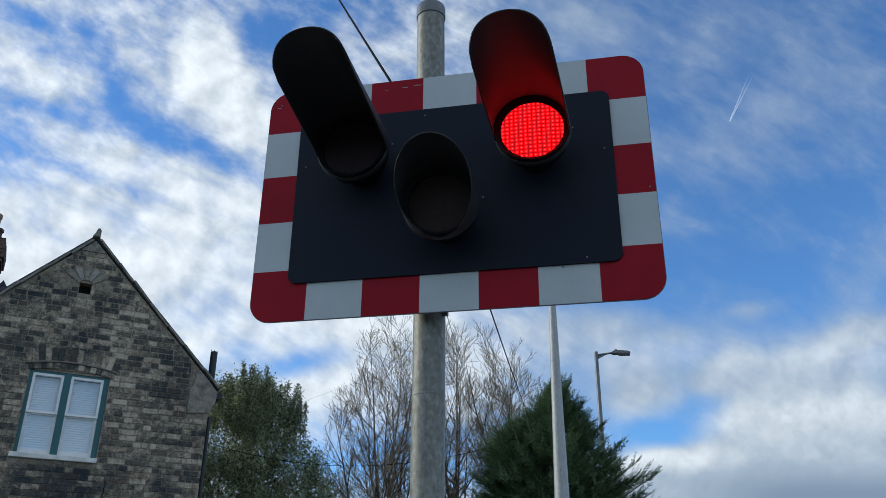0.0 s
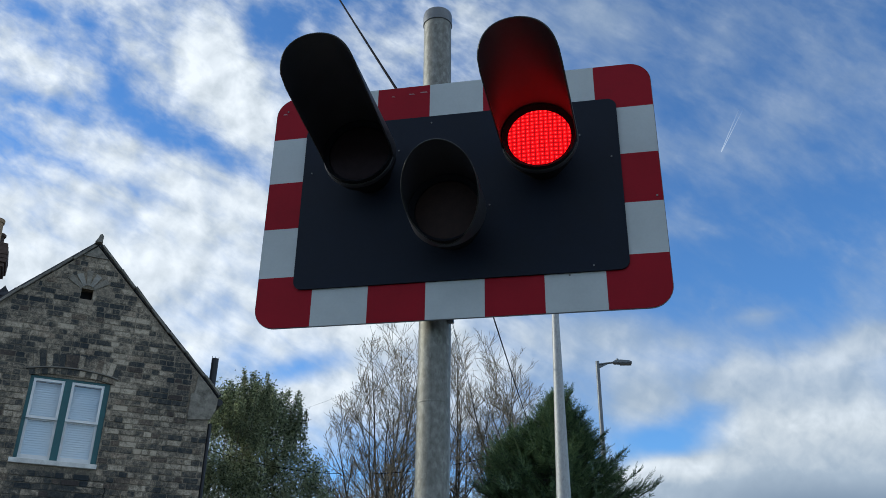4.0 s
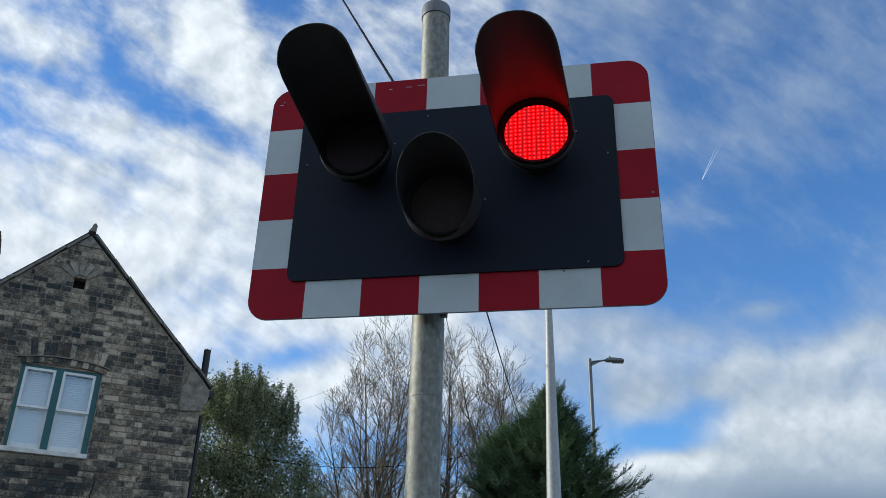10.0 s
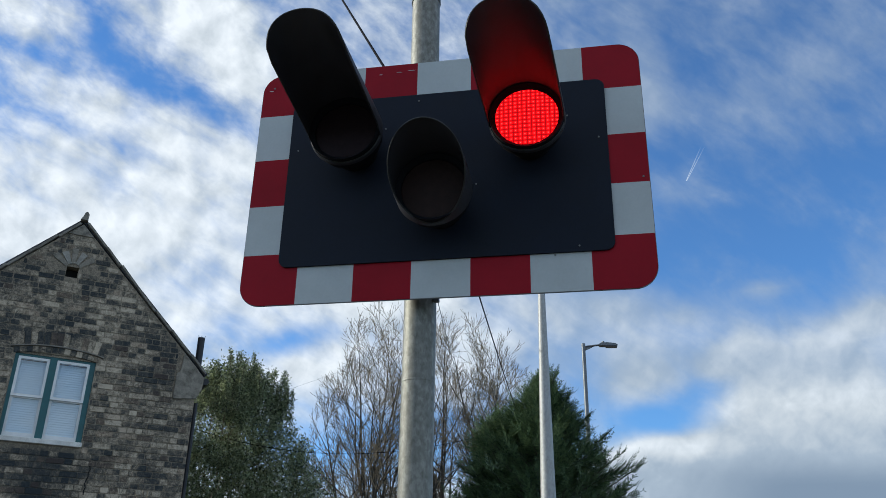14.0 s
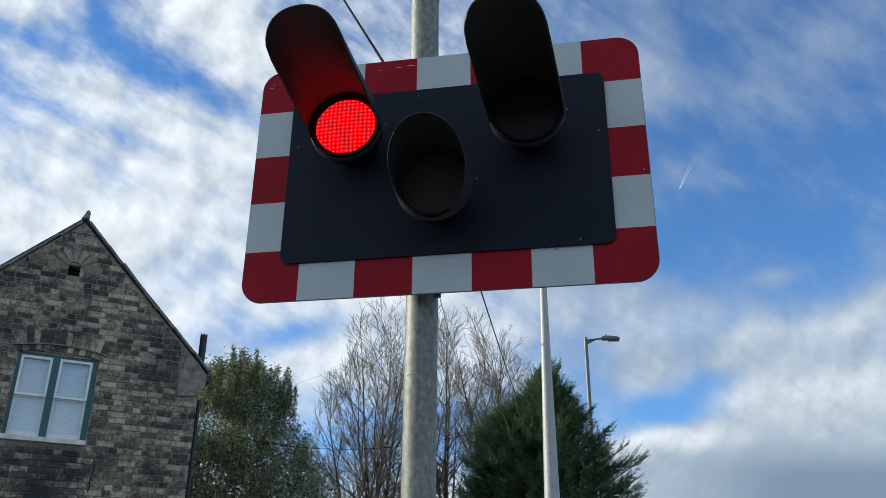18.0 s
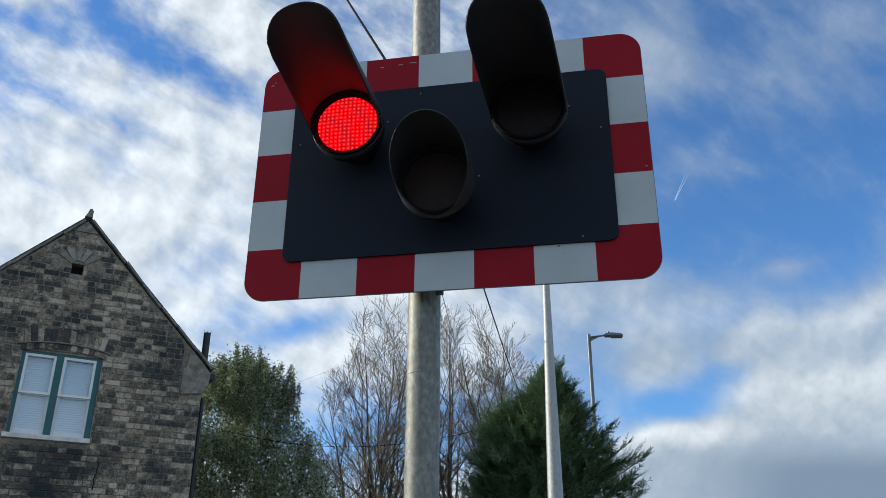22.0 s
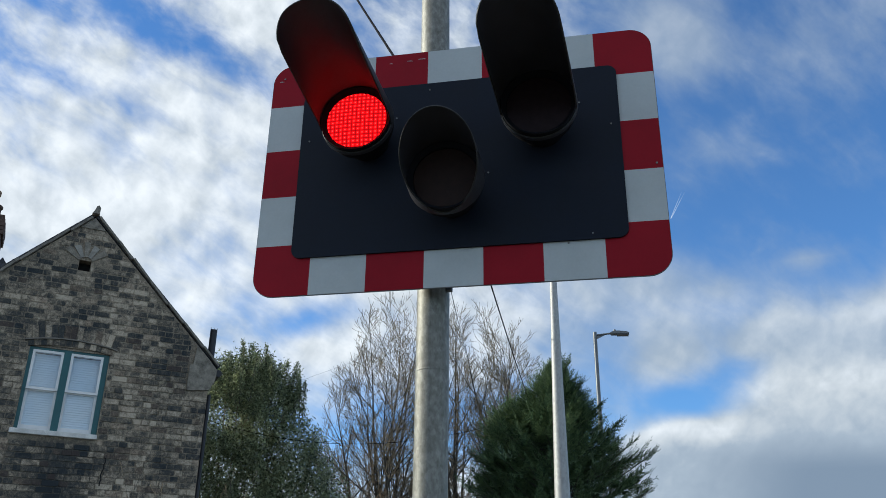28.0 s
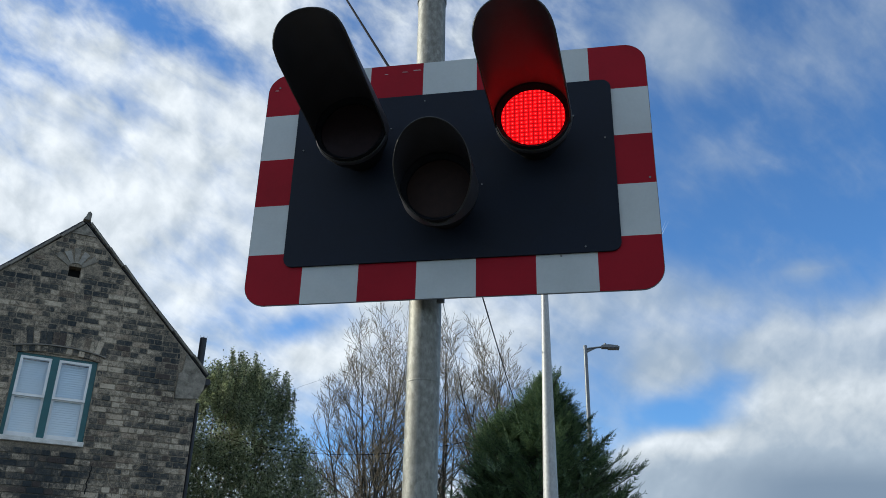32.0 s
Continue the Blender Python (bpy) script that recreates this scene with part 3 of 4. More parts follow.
def hood(x0, z0, x1, z1, y1, long_hood):
    """A hood of thin sheet: long over the top and sides, cut away below."""
    around, along, thick = 56, 12, 0.0028
    v, f = [], []
    for layer in (0.0, thick):
        for k in range(around):
            th = 2 * math.pi * k / around
            low = abs((th + math.pi) % (2 * math.pi) - math.pi)          # angle from the top
            if long_hood:
                q = min(max((low - radians(79)) / radians(22), 0), 1)
                side_cut = 0.12 * min(low / radians(79), 1) ** 4
                reach = (1 - side_cut) * (1 - 0.965 * (q * q * (3 - 2 * q)))
            else:
                reach = 0.05 + 0.95 * (0.5 + 0.5 * math.cos(low)) ** 0.8
            for n in range(along + 1):
                q = reach * n / along
                r = 0.1005 - 0.0030 * q + layer
                y = LENS_Y + 0.012 + q * (y1 - LENS_Y - 0.012)
                v.append((x0 + (x1 - x0) * q + r * math.sin(th), y, z0 + (z1 - z0) * q + r * math.cos(th)))
    step, half = along + 1, around * (along + 1)
    for k in range(around):
        for n in range(along):
            a, b = k * step + n, (k + 1) % around * step + n
            f.append((a, a + 1, b + 1, b))
            f.append((half + a, half + b, half + b + 1, half + a + 1))
        a, b = k * step + along, (k + 1) % around * step + along
        f.append((a, half + a, half + b, b))
        a, b = k * step, (k + 1) % around * step
        f.append((a, b, half + b, half + a))
    return v, f


def hood_rim(x0, z0, x1, z1, y1, long_hood):
    """A thin glossy bead added along a hood's edge to catch a sky highlight."""
    v, _ = hood(x0, z0, x1, z1, y1, long_hood)
    around, step = 56, 13
    path = [v[k * step + 12] for k in range(around)]
    return Geo().tube(path + path[:2], 0.0015, 6, False)


def brow(x, z, r0, r1, sides=48):
    """A bezel that flares outwards from the lens."""
    v, f = [], []
    for r, out in ((r1, 0), (r0, 0), (r0, 1), (r1, 1)):
        for k in range(sides):
            a = 2 * math.pi * k / sides
            front = LENS_Y - (0.016 if r == r1 else 0.003)
            v.append((x + r * math.sin(a), LENS_Y + 0.014 if out else front, z + r * math.cos(a)))
    for n in range(4):
        for k in range(sides):
            q = (k + 1) % sides
            f.append((n * sides + k, n * sides + q, (n + 1) % 4 * sides + q, (n + 1) % 4 * sides + k))
    return v, f


def hex_bolt(x, z, y, r=0.006, h=0.005):
    out = [(x + r * math.cos(radians(60 * k)), z + r * math.sin(radians(60 * k))) for k in range(6)]
    return Geo().prism(out, y - h, y)


BOLTS = ((-0.430, 2.778), (0.369, 2.424), (-0.072, 2.916), (-0.168, 2.829), (0.097, 2.627), (0.354, 2.825), (0.437, 2.748))


def lean(z):
    """The pole leans a little to the west above the board's foot."""
    return 0.0085 * max(0.0, z - 2.3)


def crossing_signal():
    root = thing("crossing_signal", "red and white bordered black crossing signal on a galvanised pole", "signal", pose(*POLE, 0))
    at = pose(-POLE[0], -POLE[1], 0)
    # pole, its seam and cap
    g = Geo().tube([(POLE[0] - lean(z), POLE[1], z) for z in (0, 1.0, 2.0, 2.3, 3.0, 3.375)], [0.0445] * 6, 40)
    part("joint_ring", Geo().tube([(*POLE, z) for z in (2.098, 2.099, 2.103, 2.104)], [0.0446, 0.0451, 0.0451, 0.0446], 40), STEEL, root, "", True, at)
    pole = part("pole", g, STEEL, root, "weathered galvanised steel pole", True, at)
    g = Geo().tube([(POLE[0] - lean(z), POLE[1], z) for z in (3.366, 3.367, 3.402, 3.411, 3.414, 3.415)], [0.0448, 0.0475, 0.0475, 0.0455, 0.038, 0.001], 32)
    part("cap", g, LAMP_GREY, root, "grey plastic pole cap", True, at)
    part("base_plate", Geo().box((POLE[0] - 0.12, POLE[1] - 0.12, 0), (POLE[0] + 0.12, POLE[1] + 0.12, 0.02), 0.004), STEEL, root, "", False, at)
    # board
    part("back_plate", Geo().prism(rounded(-W, Z0, W, Z1, 0.062, 12), 0.0, 0.004), LAMP_GREY, root, "grey aluminium back plate", False, at)
    t = 0.0016
    xs, zs = [-W + 0.0015] + XS + [W - 0.0015], [Z0 + 0.0015] + ZS + [Z1 - 0.0015]
    ib, it = 2.415, 2.925            # the strips reach a little under the inner board
    for n in range(7):
        for low, high, top in ((zs[0], ib, False), (it, zs[-1], True)):
            corner = n in (0, 6)
            if corner:
                x0, x1 = (xs[0], xs[1]) if n == 0 else (xs[6] + (0.005 if top else 0.0), xs[7])
                z0, z1 = (zs[4], zs[5]) if top else (zs[0], zs[1])
                out = rounded(x0, z0, x1, z1, 0.0605, 10)
                keep = {(0, False): 3, (6, False): 0, (6, True): 1, (0, True): 2}[(n, top)]
                square = [(x1, z0), (x1, z1), (x0, z1), (x0, z0)]
                shape = []
                for q in range(4):
                    shape += out[q * 11:(q + 1) * 11] if q == keep else [square[q]]
                part("red_panel", Geo().prism(shape, -t, 0.0), RED, root, "", False, at)
            else:
                colour = WHITE if n % 2 else RED
                end = xs[n + 1] + (0.005 if top and n == 5 else 0.0)
                part("white_panel" if n % 2 else "red_panel", Geo().prism([(xs[n], low), (end, low), (end, high), (xs[n], high)], -t, 0.0), colour, root, "", False, at)
    for n in range(1, 4):
        for x0, x1 in ((xs[0], -0.44), (0.44, xs[7])):
            colour = RED if n == 2 else WHITE
            part("red_panel" if n == 2 else "white_panel", Geo().prism([(x0, zs[n]), (x1, zs[n]), (x1, zs[n + 1]), (x0, zs[n + 1])], -t, 0.0), colour, root, "", False, at)
    part("inner_board", Geo().prism(rounded(-0.457, 2.409, 0.4615, 2.940, 0.026, 8), -0.009, -0.002), BLACK, root, "matt black inner board", False, at)
    for x, z in BOLTS:
        part("bolt", hex_bolt(x, z, -0.009, 0.0024, 0.003), BOLT, root, "", False, at)
    for x, z in ((0.305, 2.404), (-0.528, 3.012), (0.548, 2.62)):
        part("rivet", hex_bolt(x, z, -0.0016, 0.003, 0.002), BOLT, root, "", False, at)
    # pale scuffs on the sheeting of the top edge
    for x0, x1, z in ((-0.200, -0.188, 3.028), (-0.146, -0.128, 3.031), (-0.112, -0.088, 3.034), (-0.545, -0.530, 3.003)):
        part("scuff", Geo().prism([(x0, z), (x1, z - 0.001), (x1 - 0.003, z + 0.0008), (x0 + 0.003, z + 0.0014)], -0.0024, -t), WHITE, root, "", False, at)
    # rails and clamps behind
    for z in (2.46, 2.90):
        part("mounting_rail", Geo().box((-0.46, 0.006, z - 0.02), (0.46, 0.042, z + 0.02), 0.004), STEEL, root, "", False, at)
        part("clamp", Geo().tube([(*POLE, z - 0.018), (*POLE, z + 0.018)], [0.0495, 0.0495], 24), STEEL, root, "", False, at)
    part("cable_bracket", Geo().box((-0.034, 0.075, 2.320), (-0.018, 0.09, 2.338), 0.002), LAMP_GREY, root, "", False, at)
    arrays = []
    for x0, z0, x1, z1, y1, lens_mat, red in LAMPS:
        g = Geo()
        g.tube([(x0, y, z0) for y in (LENS_Y + 0.013, LENS_Y + 0.012, -0.085, -0.030, -0.004)], [0.086, 0.100, 0.094, 0.066, 0.060], 40)
        lamp = part("signal_lamp", g, BEZEL, root, "black hooded signal lamp", True, at)
        part("bezel", Geo().add(*brow(x0, z0, LENS_R + 0.001, 0.0985)), BEZEL, lamp, "", True)
        part("hood", Geo().add(*hood(x0, z0, x1, z1, y1, red)), HOOD, lamp, "black sheet hood, cut away below", True)
        part("rim", hood_rim(x0, z0, x1, z1, y1, red), RIM, lamp, "glossy edge bead added to catch a highlight", True)
        part("lens", Geo().add(*disc(x0, z0, LENS_Y + 0.002, LENS_R, 0.004)), lens_mat, lamp, "dark red lens" if red else "dark amber lens", True)
        if red:
            g = Geo().add(*disc(0, 0, 0, LENS_R - 0.001, 0.004, 40, 6, 0.003))
            arrays.append((part("led_disc", g, LED, lamp, "lit red LED array", True), x0, z0))
    return root, arrays


signal, led_arrays = crossing_signal()


# ---------------------------------------------------------------- brick house
HOUSE = pose(-6.931, 8.995, 0, 0, 0, 37.04)      # local x along the gable, y into the house
GL, GR, AX, AZ = -2.545, 1.565, -0.49, 7.16      # gable corners, apex
EAVE = 5.10
WIN = (-1.025, 0.068, 3.805, 5.000)               # opening in the gable
HOLE = (-0.515, 6.34, 0.085)


def slope_z(x):
    return AZ - abs(x - AX) * (AZ - EAVE) / (GR - AX)


def brick_house():
    root = thing("house", "sooty buff brick house gable with a teal sash window", "house", HOUSE)
    # gable wall with the window and the vent cut through it, as strips butted end to end
    sections = []
    T = 0.24
    wx0, wx1, wz0, wz1 = WIN
    hx, hz, hr = HOLE

    def panel(x0, x1, lo, hi0, hi1):
        sections.append(Geo().prism([(x0, lo), (x1, lo), (x1, hi1), (x0, hi0)], 0.0, T))

    panel(GL, wx0, 0, slope_z(GL), slope_z(wx0))
    panel(wx1, GR, 0, slope_z(wx1), slope_z(GR))
    panel(wx0, wx1, 0, wz0, wz0)
    head = 5.035
    panel(wx0, hx - hr, head, slope_z(wx0), slope_z(hx - hr))
    panel(hx - hr, hx + hr, head, hz - hr, hz - hr)
    sections.append(Geo().prism([(hx - hr, hz + hr), (hx + hr, hz + hr), (hx + hr, slope_z(hx + hr)), (AX, AZ), (hx - hr, slope_z(hx - hr))], 0.0, T))
    panel(hx + hr, wx1, head, slope_z(hx + hr), slope_z(wx1))
    sections.append(Geo().prism([(wx0, wz1), (wx1, wz1), (wx1, head), (wx0, head)], 0.02, T))
    wall = part("gable_wall", sections[0], MORTAR, root, "weathered lime mortar wall")
    for g in sections[1:]:
        part("wall_section", g, MORTAR, root)
    part("side_wall", Geo().box((GR - 0.24, T, 0), (GR, 7.0, EAVE)), MORTAR, root)
    part("side_wall", Geo().box((GL, T, 0), (GL + 0.24, 7.0, EAVE)), MORTAR, root)
    part("rear_wall", Geo().prism([(GL, 0), (GR, 0), (GR, EAVE), (AX, AZ), (GL, EAVE)], 7.0, 7.24), MORTAR, root)
    part("vent", Geo().box((hx - hr, 0.16, hz - hr), (hx + hr, 0.2, hz + hr)), DARK, root)
    part("upper_floor", Geo().box((GL + 0.24, T, 3.0), (GR - 0.24, 7.0, 3.1)), DARK, root)
    # roof slopes
    L = math.hypot(GR - AX, AZ - EAVE) + 0.16
    for s in (1, -1):
        a = math.atan2(AZ - EAVE, GR - AX)
        m = Matrix.Translation((AX, 0, AZ + 0.03)) @ Matrix.Rotation(s * a, 4, "Y")
        roof = part("roof_slope", Geo().box((0 if s > 0 else -L, 0.02, 0.0), (L if s > 0 else 0, 7.3, 0.06), 0, m), SLATE, root, "dark slate roof slope")
        # verge slabs, each a little out of line
        x, rng = 0.05, random.Random(5 + s)
        while x < L - 0.05:
            size = min(rng.uniform(0.36, 0.52), L - x)
            lift, out = rng.uniform(-0.015, 0.03), rng.uniform(-0.07, -0.03)
            lo, hi = (x + 0.004, x + size) if s > 0 else (-x - size, -x - 0.004)
            tilt = Matrix.Rotation(radians(s * rng.uniform(0.8, 3.2)), 4, "Y")
            c = Matrix.Translation(((lo + hi) / 2, 0, 0))
            part("verge_slab", Geo().box((lo, out, lift - 0.008), (hi, 0.30, lift + 0.026), 0.004, m @ c @ tilt @ c.inverted()), COPING, root)
            x += size
    # ridge stone
    part("ridge_stone", Geo().prism([(AX - 0.060, AZ + 0.04), (AX + 0.050, AZ + 0.04), (AX + 0.042, AZ + 0.11), (AX + 0.052, AZ + 0.14), (AX + 0.020, AZ + 0.185), (AX - 0.012, AZ + 0.165), (AX - 0.030, AZ + 0.10)], -0.09, 0.12), COPING, root)
    part("ridge_tile", Geo().prism([(AX - 0.14, AZ - 0.06), (AX, AZ + 0.085), (AX + 0.14, AZ - 0.06), (AX + 0.14, AZ - 0.01), (AX, AZ + 0.125), (AX - 0.14, AZ - 0.01)], 0.12, 7.3), COPING, root)
    part("apex_stone", Geo().prism([(AX - 0.19, AZ - 0.20), (AX + 0.19, AZ - 0.20), (AX, AZ - 0.01)], -0.02, 0.0), KNEELER, root, "grey triangular apex stone")
    part("kneeler_stone", Geo().prism([(1.235, 4.60), (1.575, 4.64), (1.65, 4.80), (1.665, 4.97), (1.32, 5.33), (1.29, 5.02), (1.24, 5.0)], -0.035, 0.0), KNEELER, root, "grey kneeler stone")
    part("gutter", Geo().tube([(GR + 0.13, y, 4.93) for y in (0.0, 7.2)], 0.055, 12), PIPE, root, "black iron gutter")
    part("downpipe", Geo().tube([(GR + 0.045, 0.12, z) for z in (0.0, 4.6)], 0.034, 12), PIPE, root, "black iron downpipe", True)
    part("flue", Geo().tube([(1.625, 0.45, z) for z in (5.0, 5.76)], 0.057, 16), PIPE, root, "black flue pipe", True)
    for dx in (-0.04, 0.0, 0.045):
        part("flue_wire", Geo().tube([(1.625 + dx, 0.45, 5.75), (1.625 + dx * 1.3, 0.45, 5.80)], 0.004, 5), PIPE, root)

    # window: teal box frame and mullion, four white sashes, panes and blinds
    win = part("window_frame", Geo().box((wx0, 0.030, wz0), (wx0 + 0.050, 0.16, wz1)).box((wx1 - 0.075, 0.030, wz0), (wx1, 0.16, wz1))
               .box((-0.555, 0.026, wz0), (-0.457, 0.16, wz1)).box((wx0 + 0.050, 0.034, wz1 - 0.035), (wx1 - 0.075, 0.16, wz1)), TEAL, root, "teal painted window frame")
    mid = 4.385
    for x0, x1 in ((wx0 + 0.050, -0.555), (-0.457, wx1 - 0.075)):
        for lo, hi, y in ((mid, wz1 - 0.035, 0.036), (wz0, mid + 0.02, 0.072)):
            b = 0.036
            foot = 0.075 if lo < mid else 0.036
            sash = part("sash", Geo().box((x0, y, lo), (x0 + b, y + 0.035, hi)).box((x1 - b, y, lo), (x1, y + 0.035, hi))
                        .box((x0 + b, y, hi - b), (x1 - b, y + 0.035, hi)).box((x0 + b, y, lo), (x1 - b, y + 0.035, lo + foot)), WHITE_PAINT, win, "white painted sash")
            pane = part("pane", Geo().box((x0 + b, y + 0.015, lo + foot), (x1 - b, y + 0.019, hi - b)), GLASS, win)
            pane.visible_shadow = False
        z, slats = wz0 + 0.03, Geo()
        blind = part("blind_rail", Geo().box((x0, 0.110, wz1 - 0.06), (x1, 0.14, wz1 - 0.02)), BLIND, win, "white venetian blind")
        slat = Geo().box((x0, -0.020, -0.0012), (x1, 0.020, 0.0012)).mesh("slat", BLIND)
        while z < wz1 - 0.07:
            part("slat", slat, BLIND, win, place=pose(0, 0.124, z, 70))
            z += 0.0335
    part("room_back", Geo().box((wx0 - 0.3, 0.9, 3.2), (wx1 + 0.3, 0.93, 5.1)), WHITE_PAINT, root)
    part("sill", Geo().box((wx0 - 0.045, -0.055, wz0 - 0.068), (wx1 + 0.010, 0.03, wz0), 0.008), SILL, root, "white painted stone window sill")
    # crack in the brickwork
    rng = random.Random(8)
    x, z = 0.24, 3.55
    path = [(x, z)]
    while z > 2.95:
        z -= 0.05
        x += rng.uniform(-0.02, 0.016)
        path.append((x, z))
    for n in range(len(path) - 1):
        (xa, za), (xb, zb) = path[n], path[n + 1]
        if 0 < n < 9:
            part("crack", Geo().prism([(xb, zb), (xb + 0.016, zb), (xa + 0.018, za), (xa, za)], -0.0125, -0.004), DARK, root)
    return root, wall


house, gable = brick_house()


def voussoirs():
    """The flat arch over the window: a ring of headers, a thin drip course and a row of soldiers."""
    cx, base, R = (WIN[0] + WIN[1]) / 2, 4.99, 2.6
    x0, x1 = WIN[0] - 0.03, WIN[1] + 0.03
    half = math.asin((x1 - x0) / 2 / R)
    cz = base - R * math.cos(half)
    for inner, outer, count, proud in ((0.0, 0.085, 14, -0.012), (0.112, 0.305, 15, -0.016)):
        wide = half * (1.0 if inner == 0 else 1.04)
        for n in range(count):
            a, b = (-wide + 2 * wide * (n + q) / count for q in (0.05, 0.95))
            out = [(cx + (R + r) * math.sin(t), cz + (R + r) * math.cos(t)) for r, t in ((inner, a), (inner, b), (outer, b), (outer, a))]
            part("voussoir", Geo().prism(out, proud, 0.03), BRICK, house)
    g = Geo()
    steps = 16
    wide = half * 1.06
    for n in range(steps):
        a, b = (-wide + 2 * wide * (n + q) / steps for q in (0, 1))
        g.prism([(cx + (R + r) * math.sin(t), cz + (R + r) * math.cos(t)) for r, t in ((0.09, a), (0.09, b), (0.108, b), (0.108, a))], -0.034, 0.0)
    part("drip_course", g, COPING, house)
    # fan of stones over the vent
    for n, a in enumerate((-52, -28, -2, 24, 50)):
        m = Matrix.Translation((HOLE[0], 0, HOLE[1] + 0.03)) @ Matrix.Rotation(radians(a), 4, "Y")
        top = 0.35 - 0.035 * (n % 2)
        part("fan_stone", Geo().prism([(-0.026, 0.11), (0.024, 0.105), (0.046, top), (-0.05, top + 0.01)], -0.018, 0.0, m), STONE if n in (1, 3) else KNEELER, house)


voussoirs()


def free_spans(x0, x1, z0, z1):
    """What is left of a course between x0 and x1 beside the openings, the arch, the fan, the stones and the slopes."""
    k = (GR - AX) / (AZ - EAVE)
    reach = (AZ - z1 - 0.015) * k if z1 > EAVE else 99
    spans = [(max(x0, AX - reach), min(x1, AX + reach))]
    hx, hz, hr = HOLE
    blocked = []
    if z1 > WIN[2] - 0.066 and z0 < 5.0:
        wide = 0.046 if z0 < WIN[2] else 0.004
        blocked.append((WIN[0] - wide, WIN[1] + (0.014 if wide > 0.01 else wide)))
    if z1 > 4.975 and z0 < 5.305:
        blocked.append((WIN[0] - 0.05, WIN[1] + 0.05))
    if z1 > hz - hr and z0 < hz + hr:
        blocked.append((hx - hr, hx + hr))
    if hz + 0.07 < z1 < hz + 0.40:
        w = math.sqrt(max(0.375 ** 2 - (z1 - hz - 0.03) ** 2, 0))
        blocked.append((hx - w, hx + w))
    if z1 > 4.595:
        blocked.append((1.232, 9))
    if z1 > AZ - 0.20:
        blocked.append((AX - 0.2, AX + 0.2))
    for b0, b1 in blocked:
        spans = [q for a, b in spans for q in ((a, min(b, b0 - 0.006)), (max(a, b1 + 0.006), b))]
    return [(a, b) for a, b in spans if b - a > 0.03]


def brickwork():
    """Courses of mixed stretchers and headers, each brick standing a few millimetres proud of the mortar."""
    rng = random.Random(21)
    near, rest = [], Geo()

    def block(half, deep):
        """A hand-made brick with worn, uneven corners."""
        out = []
        for sx, sz in ((-1, -1), (1, -1), (1, 1), (-1, 1)):
            x, z = sx * (half - rng.uniform(0, 0.005)), sz * (0.0375 - rng.uniform(0, 0.004))
            cut = rng.uniform(0.003, 0.014)
            ends = [(x - sx * cut, z), (x, z - sz * cut * 0.6)]
            out += ends if sx * sz < 0 else ends[::-1]
        return Geo().prism(out, -deep, 0.008)

    z, row = 0.02, 0
    while z < AZ:
        x = GL + 0.003 - (0.115 if row % 2 else 0.0)
        while x < GR - 0.02:
            size = rng.uniform(0.098, 0.116) if rng.random() < 0.5 else rng.uniform(0.205, 0.235)
            for a, b in free_spans(max(x, GL + 0.003), min(x + size, GR - 0.003), z, z + 0.075):
                proud = rng.uniform(0.002, 0.009)
                if WIN[0] - 0.75 < (a + b) / 2 < GR and 3.05 < z < 5.9 and len(near) < 300 and b - a > 0.1:
                    near.append((a, b, z, proud))
                elif z > 2.6:
                    one = block((b - a) / 2, proud)
                    rest.add(one.verts, one.faces, Matrix.Translation(((a + b) / 2, 0, z + 0.0375 + rng.uniform(-0.003, 0.003))))
                else:
                    rest.box((a, -proud, z), (b, 0.01, z + 0.075))
            x += size + 0.010
        z += 0.0868
        row += 1
    shapes = {}
    for a, b, z, proud in near:
        key = (round(b - a, 2), rng.randrange(6))
        if key not in shapes:
            shapes[key] = block(key[0] / 2, 0.012).mesh("brick", BRICK)
        part("brick", shapes[key], BRICK, gable, place=pose((a + b) / 2, 0.012 - proud - 0.006, z + 0.0375 + rng.uniform(-0.003, 0.003), rng.uniform(-1, 1), rng.uniform(-0.9, 0.9), 0))
    part("brickwork", rest, BRICKS, gable, "sooty buff brick courses", kind="stuff")


